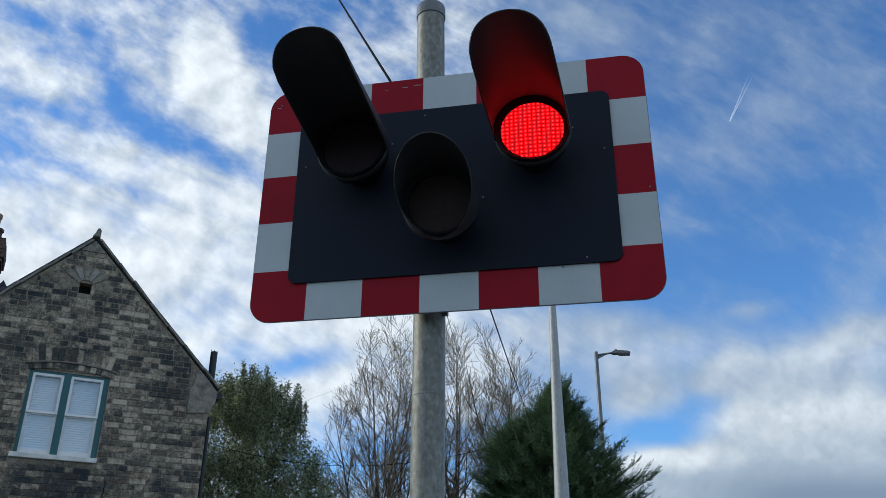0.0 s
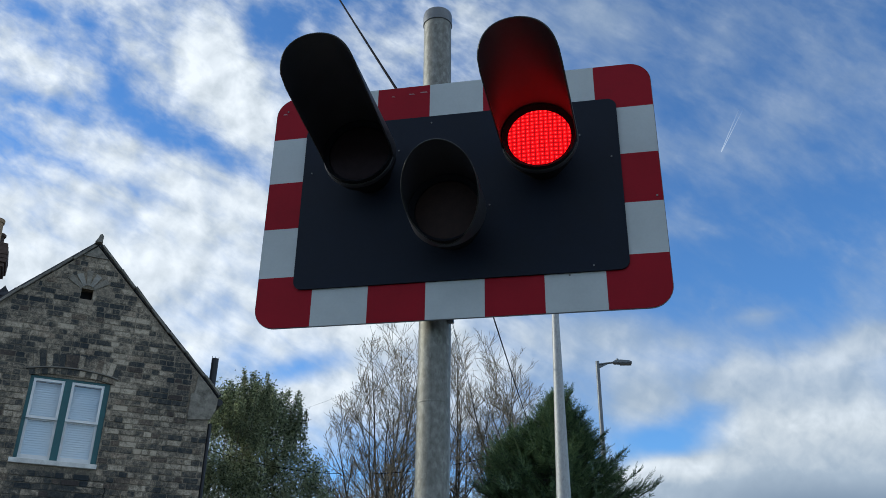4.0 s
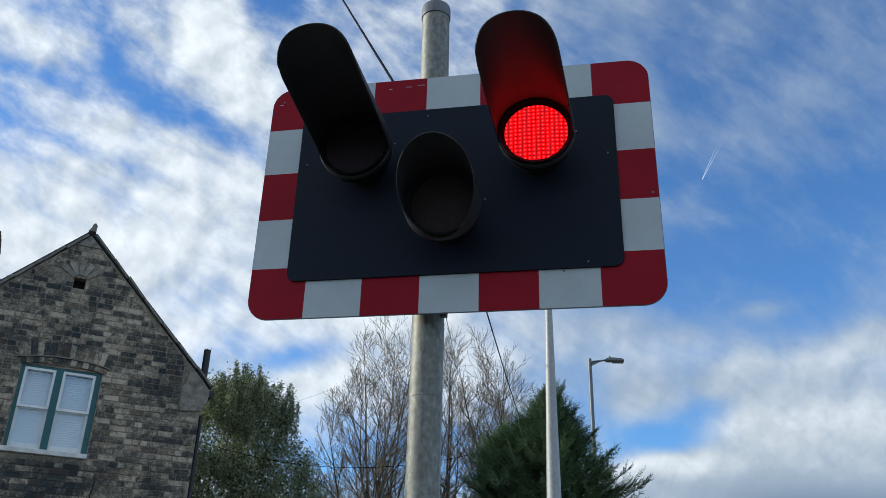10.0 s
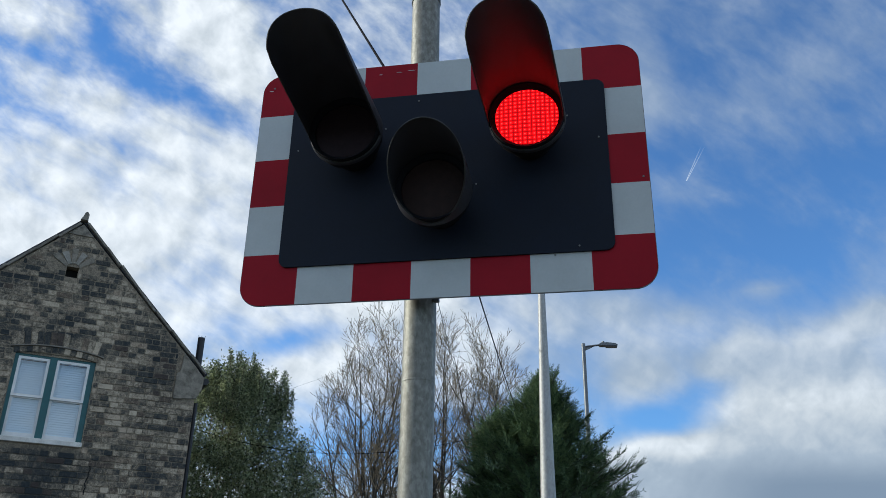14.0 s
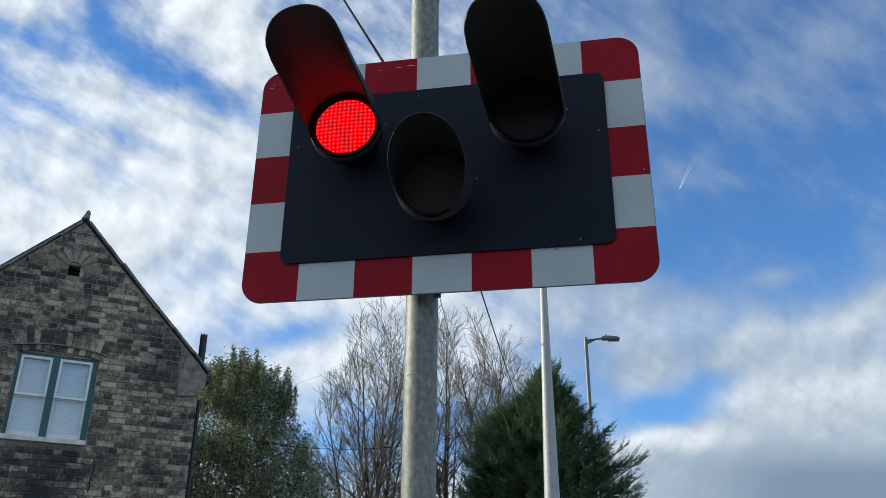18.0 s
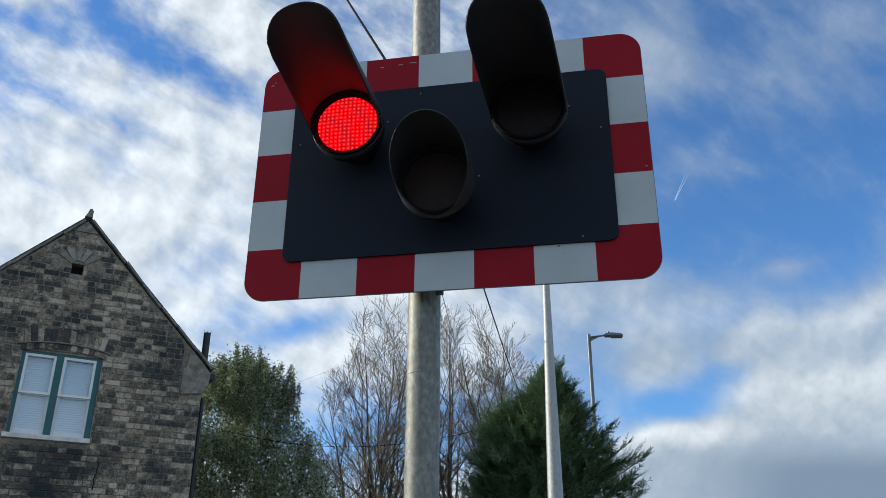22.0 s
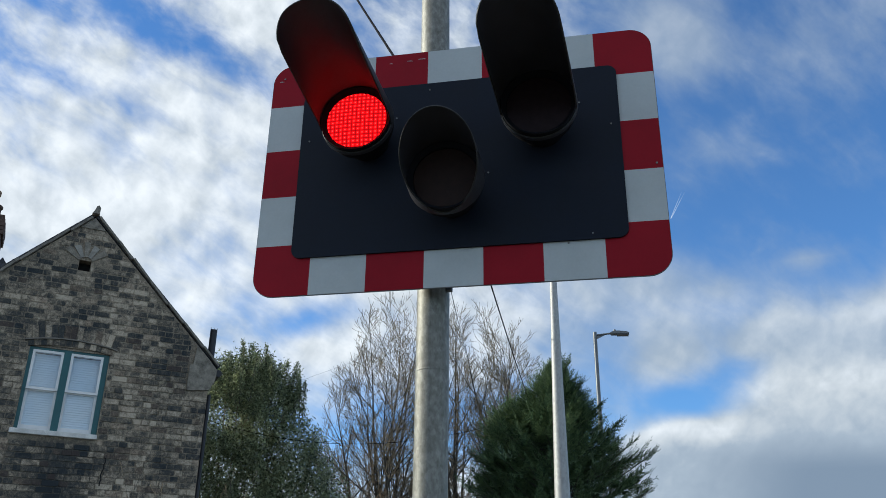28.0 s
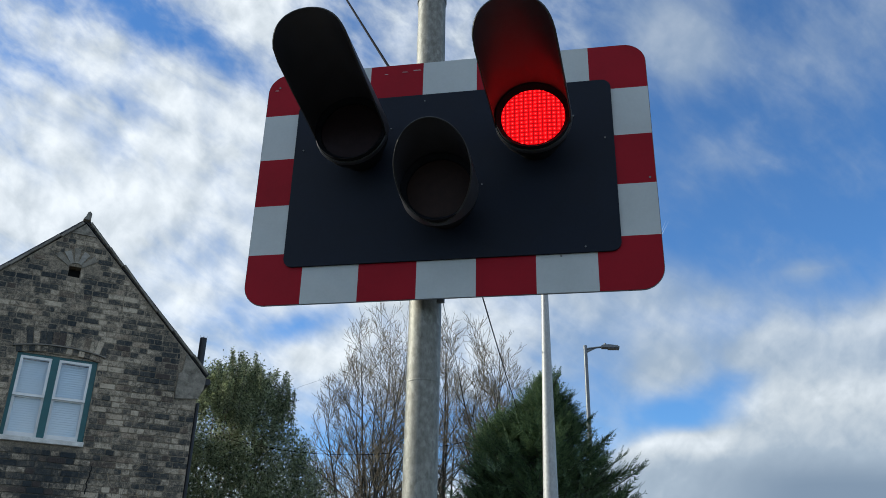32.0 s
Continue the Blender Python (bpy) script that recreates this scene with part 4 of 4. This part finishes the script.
def rear_block():
    """The main range behind the gable, with its chimney."""
    root = thing("rear_range", "dark slate roofed rear range of the brick house", "house", HOUSE)
    x0, x1, y0, y1, e, r = -8.0, -1.70, 1.2, 5.6, 4.9, 7.33
    part("wall", Geo().box((x0, y0, 0), (x1, y1, e)), MORTAR, root)
    yc = (y0 + y1) / 2
    m = Matrix.Rotation(radians(90), 4, "Z")
    part("roof", Geo().prism([(y0 - 0.2, e - 0.05), (y1 + 0.2, e - 0.05), (yc, r)], -x1, -x0, m), SLATE, root)
    # crested ridge tiles: a saddle with two scalloped points on each
    length = 0.346
    crest = [(0, -0.05)]
    for k in range(9):
        f = k / 8
        crest.append((length * f, 0.03 + 0.125 * abs(math.cos(2 * math.pi * f)) ** 2.2))
    crest.append((length, -0.05))
    tile = Geo().prism(crest, -0.012, 0.012)
    tile.prism([(-0.13, -0.09), (0.13, -0.09), (0.0, 0.035)], 0, length, Matrix.Translation((length, 0, 0)) @ m)
    shape = tile.mesh("ridge_tile", SLATE)
    x = x1 - length + 0.03
    while x > x0:
        part("ridge_tile", shape, SLATE, root, place=pose(x, yc, r))
        x -= length + 0.002
    ch = thing("chimney", "dark red brick chimney with stepped cap and clay pot", "chimney", HOUSE @ pose(-2.27, 3.3, 0))
    part("shaft", Geo().box((-0.30, -0.30, 6.2), (0.30, 0.30, 7.72), 0.006), RED_BRICK, ch)
    for z, k in ((7.68, 0.34), (7.76, 0.37), (7.84, 0.37), (7.92, 0.37), (8.0, 0.35), (8.08, 0.33)):
        part("cap_course", Geo().box((-k, -k, z), (k, k, z + 0.074), 0.008), RED_BRICK, ch)
    g = Geo().tube([(0.02, 0, z) for z in (8.15, 8.17, 8.64, 8.65, 8.72, 8.73)], [0.16, 0.15, 0.128, 0.145, 0.145, 0.11], 20)
    part("chimney_pot", g, TERRACOTTA, ch, "weathered buff clay pot", True)
    g = Geo().tube([(0.10, 0.30, z) for z in (8.10, 8.50, 8.51, 8.56, 8.57)], [0.12, 0.10, 0.125, 0.125, 0.09], 8)
    part("chimney_pot", g, RED_BRICK, ch, "sooty dark clay pot")
    return root


rear_block()


# ---------------------------------------------------------------- trees
def grow(rng, geos, p, d, length, radius, level, spec):
    """One branch and, along it, its children."""
    lift, wander, counts, ratios = spec["lift"], spec["wander"], spec["counts"], spec["ratios"]
    steps = 8 if level == 0 else 5 if level < 2 else 4 if level < 4 else 3
    pts, radii = [p.copy()], [radius]
    for n in range(steps):
        w = wander * (0.8 if level == 0 else 1.0 if level < 2 else 1.3)
        d = d + Vector((rng.gauss(0, w), rng.gauss(0, w), rng.gauss(0, w) + lift[min(level, len(lift) - 1)] / steps))
        d.normalize()
        pts.append(pts[-1] + d * (length / steps))
        radii.append(max(radius * (1 - (0.94 if level == 0 else 0.75) * (n + 1) / steps), spec["least"]))
    geos[0 if level < 2 else 1].tube(pts, radii, 8 if level == 0 else 6 if level == 1 else 4 if level == 2 else 3, False)
    if level >= len(counts):
        return
    for k in range(counts[level]):
        q = (0.22 if level else spec["first"]) + (0.98 - (0.22 if level else spec["first"])) * (k + rng.random()) / counts[level]
        i = min(int(q * steps), steps - 1)
        at = pts[i].lerp(pts[i + 1], q * steps - i)
        along = (pts[i + 1] - pts[i]).normalized()
        side = along.orthogonal().normalized()
        side.rotate(Matrix.Rotation(rng.uniform(0, 2 * math.pi), 3, along))
        spread = radians(rng.uniform(*spec["spread"][min(level, len(spec["spread"]) - 1)]))
        way = along * math.cos(spread) + side * math.sin(spread)
        grow(rng, geos, at, way, length * ratios[level] * rng.uniform(0.7, 1.15) * (1.15 - 0.5 * q), max(radii[i] * rng.uniform(0.42, 0.6), spec["least"]), level + 1, spec)


def bare_tree(name, label, x, y, height, width, seed, tall=True, limbs=11):
    """A bare tree: limbs that fan out from the stem, fork into rising branches and end in fine twigs."""
    rng = random.Random(seed)
    geos = [Geo(), Geo()]
    if tall:
        spec = {"lift": [0.40, 0.28, 0.36, 0.5], "wander": 0.060, "counts": [15, 7, 5], "ratios": [0.34, 0.50, 0.60],
                "spread": [(28, 58), (26, 56), (20, 52)], "first": 0.20, "least": 0.0045}
        geos[0].tube([(0, 0, 0), (0.03, 0, 1.2), (0, 0.02, 2.6), (0, 0, 4.2)], [0.17, 0.14, 0.11, 0.05], 10, False)
        for k in range(limbs):
            a, tilt = 2 * math.pi * (k + rng.uniform(-0.3, 0.3)) / limbs, (0.95, 0.25, 0.7)[k % 3] + rng.uniform(-0.15, 0.08)
            tip = height * (1.0 - 0.47 * tilt * tilt) * rng.uniform(0.98, 1.0) - 0.35
            foot = rng.uniform(1.6, 3.6)
            lean_out = tilt * math.atan2(width, 0.6 * height)
            way = Vector((math.cos(a) * math.sin(lean_out), math.sin(a) * math.sin(lean_out), math.cos(lean_out)))
            grow(rng, geos, Vector((0, 0, foot)), way, (tip - foot) / math.cos(lean_out * 0.8), 0.056, 0, spec)
    else:
        spec = {"lift": [0.2, 0.4, 0.4], "wander": 0.05, "counts": [4, 2], "ratios": [0.30, 0.45], "spread": [(15, 35), (20, 45)], "first": 0.6, "least": 0.0022}
        for k in range(4):
            a = rng.uniform(0, 6.28)
            grow(rng, geos, Vector((0.1 * math.cos(a), 0.1 * math.sin(a), 0)), Vector((width * 0.3 * math.cos(a), width * 0.3 * math.sin(a), 1)).normalized(), height * rng.uniform(0.78, 0.92), 0.006, 0, spec)
    root = thing(name, label, "tree" if tall else "shrub", pose(x, y, 0), group="bare trees" if tall else "")
    part("trunk", geos[0], BARK_GREY, root, "", True)
    part("twig_mass", geos[1], BARK_TAN, root, "fine bare tan twigs", kind="stuff")
    return root


def leaf_crown(rng, centres, count, size, droop, spread):
    """Small folded leaves in loose hanging clumps."""
    g = Geo()
    for _ in range(count):
        c = centres[rng.randrange(len(centres))]
        p = c + Vector((rng.gauss(0, spread), rng.gauss(0, spread), rng.gauss(-droop, 1.7 * spread)))
        s = size * rng.uniform(0.6, 1.3)
        a = Vector((rng.gauss(0, 1), rng.gauss(0, 1), rng.gauss(-0.7, 0.8))).normalized()
        b = a.orthogonal().normalized()
        b.rotate(Matrix.Rotation(rng.uniform(0, 6.28), 3, a))
        n = a.cross(b) * 0.16
        g.add([p, p + a * s * 0.5 + b * s * 0.2 + n * s, p + a * s, p + a * s * 0.5 - b * s * 0.2 + n * s], [(0, 1, 2), (0, 2, 3)])
    return g


def leafy_tree():
    rng = random.Random(3)
    root = thing("leafy_tree", "half-bare autumn tree with small olive green leaves behind the house", "tree", pose(-8.05, 16.3, 0))
    spec = {"lift": [0.4, 0.55, 0.25, -0.2], "wander": 0.08, "counts": [15, 7, 6], "ratios": [0.40, 0.5, 0.6],
            "spread": [(24, 48), (20, 50), (20, 60)], "first": 0.22, "least": 0.005}
    geos = [Geo(), Geo()]
    grow(rng, geos, Vector((0, 0, 0)), Vector((0.0, 0, 1)).normalized(), 5.0, 0.10, 0, spec)
    part("trunk", geos[0], BARK_GREY, root, "", True)
    for _ in range(9):
        a, r = rng.uniform(0, 6.28), rng.uniform(0.2, 1.3)
        x, y, top = r * math.cos(a), r * math.sin(a), rng.uniform(5.5, 7.3)
        geos[1].tube([(x * 0.3, y * 0.3, 0.3), (x * 0.8, y * 0.8, 2.5), (x, y, 4.5), (x * 1.02, y, top)], [0.03, 0.024, 0.016, 0.004], 5, False)
    part("twig_mass", geos[1], BARK_TAN, root, kind="stuff")
    tips = [p for p in map(Vector, geos[1].verts[::40]) if p.z > 1.8]
    for _ in range(3000):
        z = 1.6 + 5.3 * rng.random() ** 1.15
        r = 1.85 * max(0.06, 1 - (max(z - 3.2, 0) / 4.2) ** 1.9) ** 0.7 * rng.random() ** 0.45
        a = rng.uniform(0, 2 * math.pi)
        if noise.noise(Vector((math.cos(a) * 1.6, math.sin(a) * 1.6, z * 1.4))) > -0.14 - max(0.0, 5.4 - z) * 0.3:
            low = max(0.0, 6.5 - z) * 0.15
            tips.append(Vector((r * math.cos(a) * (1 + low * 0.5) + 0.05 + low * 1.3, r * math.sin(a), z)))
    # upright shoots along the top
    shoots, sprigs = Geo(), []
    for _ in range(56):
        a, r = rng.uniform(0, 6.28), 1.3 * rng.random() ** 0.5
        foot = Vector((r * math.cos(a) + 0.25, r * math.sin(a), 6.5 - 0.70 * r))
        tip = foot + Vector((rng.gauss(0.05, 0.12), rng.gauss(0, 0.12), rng.uniform(0.6, 1.2)))
        shoots.tube([foot, foot.lerp(tip, 0.5), tip], [0.009, 0.007, 0.003], 4, False)
        for k in range(16):
            sprigs.append(foot.lerp(tip, 0.2 + 0.8 * k / 16))
    part("shoot_mass", shoots, BARK_GREY, root, kind="stuff")
    part("shoot_leaves", leaf_crown(rng, sprigs, 17000, 0.062, 0.0, 0.028), LEAF, root, kind="stuff")
    part("crown", leaf_crown(rng, tips, 108000, 0.076, 0.0, 0.08), LEAF, root, "small olive and yellowing leaves", kind="stuff")
    return root


def autumn_bush():
    """A thin upright bush that still holds some russet leaves."""
    rng = random.Random(31)
    root = thing("autumn_bush", "sparse upright bush with a few russet leaves", "bush", pose(-5.75, 17.6, 0))
    geos = [Geo(), Geo()]
    spec = {"lift": [0.2, 0.45, 0.4], "wander": 0.06, "counts": [8, 5], "ratios": [0.30, 0.45], "spread": [(20, 40), (20, 50)], "first": 0.3, "least": 0.004}
    for k in range(8):
        a = rng.uniform(0, 6.28)
        grow(rng, geos, Vector((0.2 * math.cos(a), 0.2 * math.sin(a), 0)), Vector((0.16 * math.cos(a), 0.16 * math.sin(a), 1)).normalized(), rng.uniform(3.6, 4.7), 0.016, 0, spec)
    part("stem_mass", geos[0], BARK_GREY, root, kind="stuff")
    part("twig_mass", geos[1], BARK_TAN, root, kind="stuff")
    tips = [p for p in map(Vector, geos[1].verts[::5]) if p.z > 1.5]
    part("leaf_mass", leaf_crown(rng, tips, 3300, 0.060, 0.02, 0.06), RUSSET, root, "russet leaves", kind="stuff")
    return root


def spray(rng, g, p, d, length):
    """One flat cypress spray: a curved stem with side shoots that carry short scale-leaf tips."""
    side = d.cross(Vector((0, 0, 1)))
    side = side.normalized() if side.length > 0.05 else Vector((1, 0, 0))
    side.rotate(Matrix.Rotation(rng.uniform(-0.9, 0.9), 3, d))
    n = 9
    q, way = p.copy(), d.copy()
    for k in range(n):
        nxt = q + way * (length / n)
        w = length * 0.020 * (1 - 0.6 * k / n)
        g.add([q - side * w, q + side * w, nxt + side * w * 0.7, nxt - side * w * 0.7], [(0, 1, 2, 3)])
        reach = length * 0.34 * (1 - 0.75 * k / n) * rng.uniform(0.7, 1.2)
        for s in (-1, 1):
            out = (way * 0.85 + side * s * 0.75 + Vector((0, 0, rng.uniform(-0.1, 0.25)))).normalized()
            a = q.lerp(nxt, rng.random())
            tip = a + out * reach
            wide = side.cross(out).cross(out).normalized() * reach * 0.10
            middle = a.lerp(tip, 0.45)
            g.add([a, middle + wide, tip, middle - wide], [(0, 1, 2, 3)])
            if reach > 0.06:
                for f in (0.4, 0.7):
                    b = a.lerp(tip, f)
                    fork = (out + side * rng.uniform(-0.9, 0.9) + way * 0.3).normalized()
                    e = b + fork * reach * 0.4
                    g.add([b, b.lerp(e, 0.5) + wide * 0.6, e, b.lerp(e, 0.5) - wide * 0.6], [(0, 1, 2, 3)])
        way = (way + Vector((rng.gauss(0, 0.05), rng.gauss(0, 0.05), 0.05))).normalized()
        q = nxt


def conifer():
    rng = random.Random(14)
    cx, cy, top = -0.40, 10.9, 5.0
    root = thing("conifer", "dense dark green cypress tree with feathery drooping sprays", "tree", pose(cx, cy, 0))
    part("trunk", Geo().tube([(0, 0, z) for z in (0, 1.5, 3, 4.6, 5.1)], [0.16, 0.13, 0.09, 0.03, 0.008], 10), BARK_GREY, root, "", True)
    limbs, g = Geo(), Geo()
    for n in range(1180):
        lower = n >= 860
        q = rng.random() ** 0.75
        z = 0.5 + (top - 0.55) * q if not lower else 2.2 + 2.25 * q
        a = rng.uniform(0, 2 * math.pi)
        out = Vector((math.sin(a), -math.cos(a), 0))
        reach = min(max(0.95 * (top - z) ** 0.65 - 0.2, 0.05), 1.4) * rng.uniform(0.72, 1.12) * (1.0 + (0.06 * (z - 3.3) - 0.14) * out.x) * (0.84 if out.x < -0.3 else 1.0)
        rise = rng.uniform(0.12, 0.5)
        start, end = Vector((0, 0, z - 0.15)), Vector((out.x * reach, out.y * reach, z + rise * reach * 0.5))
        if lower:
            reach = min(max(0.75 * (4.55 - z) ** 0.6 - 0.05, 0.06), 0.54) * rng.uniform(0.7, 1.15)
            start = Vector((-0.60, 0.25, z - 0.15))
            end = start + Vector((out.x * reach, out.y * reach, 0.15 + rise * reach * 0.5))
        if n % 3 == 0:
            limbs.tube([start, start.lerp(end, 0.5) - Vector((0, 0, 0.05)), end], [0.018, 0.011, 0.004], 4, False)
        d = (end - start).normalized()
        for k in range(6):
            f = 1 - 0.78 * rng.random() ** 1.4
            at = start.lerp(end, f)
            way = (d + Vector((rng.gauss(0, 0.45), rng.gauss(0, 0.45), rng.gauss(0.1, 0.3)))).normalized()
            spray(rng, g, at, way, rng.uniform(0.22, 0.42) * (0.75 + 0.35 * min(1, reach)))
    for x, z, l in ((0.72, 3.95, 0.55), (1.02, 3.56, 0.6), (1.0, 3.22, 0.6), (0.40, 4.35, 0.40), (0.85, 3.4, 0.5), (0.06, 4.95, 0.26), (0.55, 4.05, 0.4)):
        for k in range(9):
            at = Vector((x * (0.7 + 0.04 * k), rng.uniform(-0.3, 0.1), z - 0.12 + 0.016 * k))
            spray(rng, g, at, Vector((0.9, rng.gauss(-0.1, 0.25), 0.35 + rng.gauss(0, 0.25))).normalized(), l * rng.uniform(0.6, 0.9))
    # boughs that stand out from the cone
    for x, y, z in ((1.46, -0.3, 3.68), (1.32, 0.0, 3.42), (1.2, -0.4, 3.84), (1.02, -0.3, 4.16), (0.94, 0.1, 3.95), (0.72, -0.3, 4.40), (0.47, -0.3, 4.74), (0.24, -0.3, 5.02),
                    (0.1, -0.1, 5.1), (-0.82, -0.3, 4.15), (1.3, -0.6, 3.1), (-0.9, -0.7, 3.7)):
        end = Vector((x, y, z))
        start = Vector((0, 0, z - 0.32 * math.hypot(x, y) - 0.3))
        knee = start.lerp(end, 0.55) - Vector((0, 0, 0.06))
        limbs.tube([start, knee, end], [0.016, 0.01, 0.004], 4, False)
        for k in range(26):
            f = 0.35 + 0.65 * k / 26
            at = (start * (1 - f) + knee * f) * (1 - f) + (knee * (1 - f) + end * f) * f
            way = ((end - knee).normalized() + Vector((rng.gauss(0, 0.35), rng.gauss(0, 0.35), rng.gauss(0.12, 0.25)))).normalized()
            spray(rng, g, at, way, rng.uniform(0.16, 0.30) * (1.25 - 0.55 * f))
    limbs.tube([(-0.1, 0, 1.0), (-0.45, 0.2, 2.0), (-0.60, 0.25, 3.4), (-0.62, 0.25, 4.45)], [0.09, 0.07, 0.045, 0.008], 8, False)
    part("limb_mass", limbs, BARK_GREY, root, kind="stuff")
    part("crown", g, NEEDLE, root, "feathery dark green sprays", kind="stuff")
    return root


for x, y, high, wide, seed, limbs in ((-5.75, 21.3, 9.6, 3.3, 11, 13), (-4.0, 22.6, 10.2, 2.6, 12, 9), (-2.35, 21.4, 9.6, 2.6, 13, 10), (-6.6, 20.6, 7.6, 2.2, 17, 3)):
    bare_tree("bare_tree", "tall bare deciduous tree with fine tan twigs", x, y, high, wide, seed, True, limbs)
bare_tree("bare_shrub", "thin bare shrub shoots in front of the house wall", -4.15, 6.2, 3.15, 0.5, 19, False)
leafy_tree()
conifer()
autumn_bush()


# ---------------------------------------------------------------- poles, street lamp, wires
def tapered_pole():
    root = thing("tapered_pole", "slender tapered galvanised steel pole", "pole", pose(0.074, 3.44, 0))
    part("shaft", Geo().tube([(0, 0, z) for z in (0, 0.8, 2.32, 3.59, 4.25)], [0.088, 0.072, 0.0465, 0.0245, 0.015], 16), PALE_STEEL, root, "", True)
    part("base_plate", Geo().box((-0.16, -0.16, 0), (0.16, 0.16, 0.02), 0.004), STEEL, root)


def street_lamp():
    root = thing("street_lamp", "grey steel street lamp with a slim LED head", "street lamp", pose(0.25, 16.45, -0.07))
    part("column", Geo().tube([(0, 0, z) for z in (0.07, 1.6, 1.65, 7.30, 7.42)], [0.085, 0.085, 0.055, 0.042, 0.042], 12), LAMP_GREY, root, "", True)
    part("arm", Geo().tube([(0.0, 0, 7.345), (0.30, 0, 7.372), (0.42, 0, 7.38)], [0.022, 0.022, 0.026], 8).prism([(0.03, 7.25), (0.24, 7.35), (0.03, 7.33)], -0.006, 0.006), LAMP_GREY, root)
    head = part("head", Geo().prism([(0.34, 7.372), (0.36, 7.352), (0.48, 7.345), (0.735, 7.335), (0.755, 7.355), (0.70, 7.385), (0.52, 7.410), (0.40, 7.408)], -0.09, 0.09), LAMP_GREY, root)
    part("light_panel", Geo().prism([(0.49, 7.322), (0.74, 7.312), (0.742, 7.334), (0.49, 7.344)], -0.082, 0.082), LAMP_GLASS, head)
    part("sensor", Geo().tube([(0.44, 0, 7.40), (0.44, 0, 7.455), (0.44, 0, 7.465)], [0.035, 0.03, 0.01], 10), LAMP_GREY, head)


def wire(label, a, b, sag, r, material=CABLE):
    a, b = Vector(a), Vector(b)
    pts = [a.lerp(b, q / 24) - Vector((0, 0, sag * 4 * (q / 24) * (1 - q / 24))) for q in range(25)]
    mid = pts[0]
    thing("overhead_wire", label, "wire", pose(*mid), Geo().tube([p - mid for p in pts], r, 6), material, group="overhead wires", smooth=True)


tapered_pole()
street_lamp()
wire("black overhead cable running up from the signal pole", (-0.066, 0.147, 2.873), (-2.775, 4.76, 9.05), 0.02, 0.0058)
wire("black cable running from the signal pole towards the trees", (-0.06, 0.147, 2.86), (-0.99, 13.89, 5.1), 0.06, 0.0041)
wire("thin grey cable running from the signal bracket towards the trees", (-0.024, 0.083, 2.33), (-1.75, 12.0, 5.0), 0.05, 0.0011, LAMP_GREY)
wire("thin black telephone wire crossing before the trees", (-9.2, 13.0, 5.75), (-0.3, 13.0, 5.02), 1.02, 0.0042)
wire("thin black telephone wire crossing before the trees", (-6.6, 13.0, 5.19), (-2.95, 13.0, 6.36), 0.03, 0.0016, LAMP_GREY)

brickwork()


# ---------------------------------------------------------------- what moves
FLASH, EAST_LIT, FIRST = 0.8402, 0.437, 0.500       # period, how long the east lamp is lit in each, its first start


def lamp_rows(x, z, start, lit):
    """An LED array slides up to its lens while its lamp is lit, and back into the housing while it is dark."""
    front, back = pose(x, LENS_Y - 0.004, z), pose(x, LENS_Y + 0.050, z)
    changes = []
    for n in range(-2, 40):
        changes += [(math.ceil((start + n * FLASH) * 30), True), (math.ceil((start + n * FLASH + lit) * 30), False)]
    state = [on for at, on in changes if at <= 0][-1]
    rows = [(0.0, front if state else back)]
    for at, on in changes:
        if 2 <= at < 959:
            rows.append(((at - 1) / 30, back if on else front))
            rows.append((at / 30, front if on else back))
        if at <= 960:
            state = on
    rows.append((32.0, front if state else back))
    return rows


def motions():
    for (array, x, z), start in zip(led_arrays, (FIRST + EAST_LIT, FIRST)):
        walk(array, lamp_rows(x, z, start, EAST_LIT if start == FIRST else FLASH - EAST_LIT))
    drift = []
    for t in range(33):
        drift.append((t, pose(EYE.x + DECK * 0.158 * t / 32, EYE.y - DECK * 0.305 * t / 32, EYE.z)))
    walk(clouds, drift)
    H = 900.0
    flight = []
    for t in range(33):
        flight.append((t, pose(EYE.x + H * (0.303 - 0.0033 * t), EYE.y + H * (1.605 + 0.0202 * t), EYE.z + H, 0, 0, -82.0)))
    walk(trail, flight)


motions()
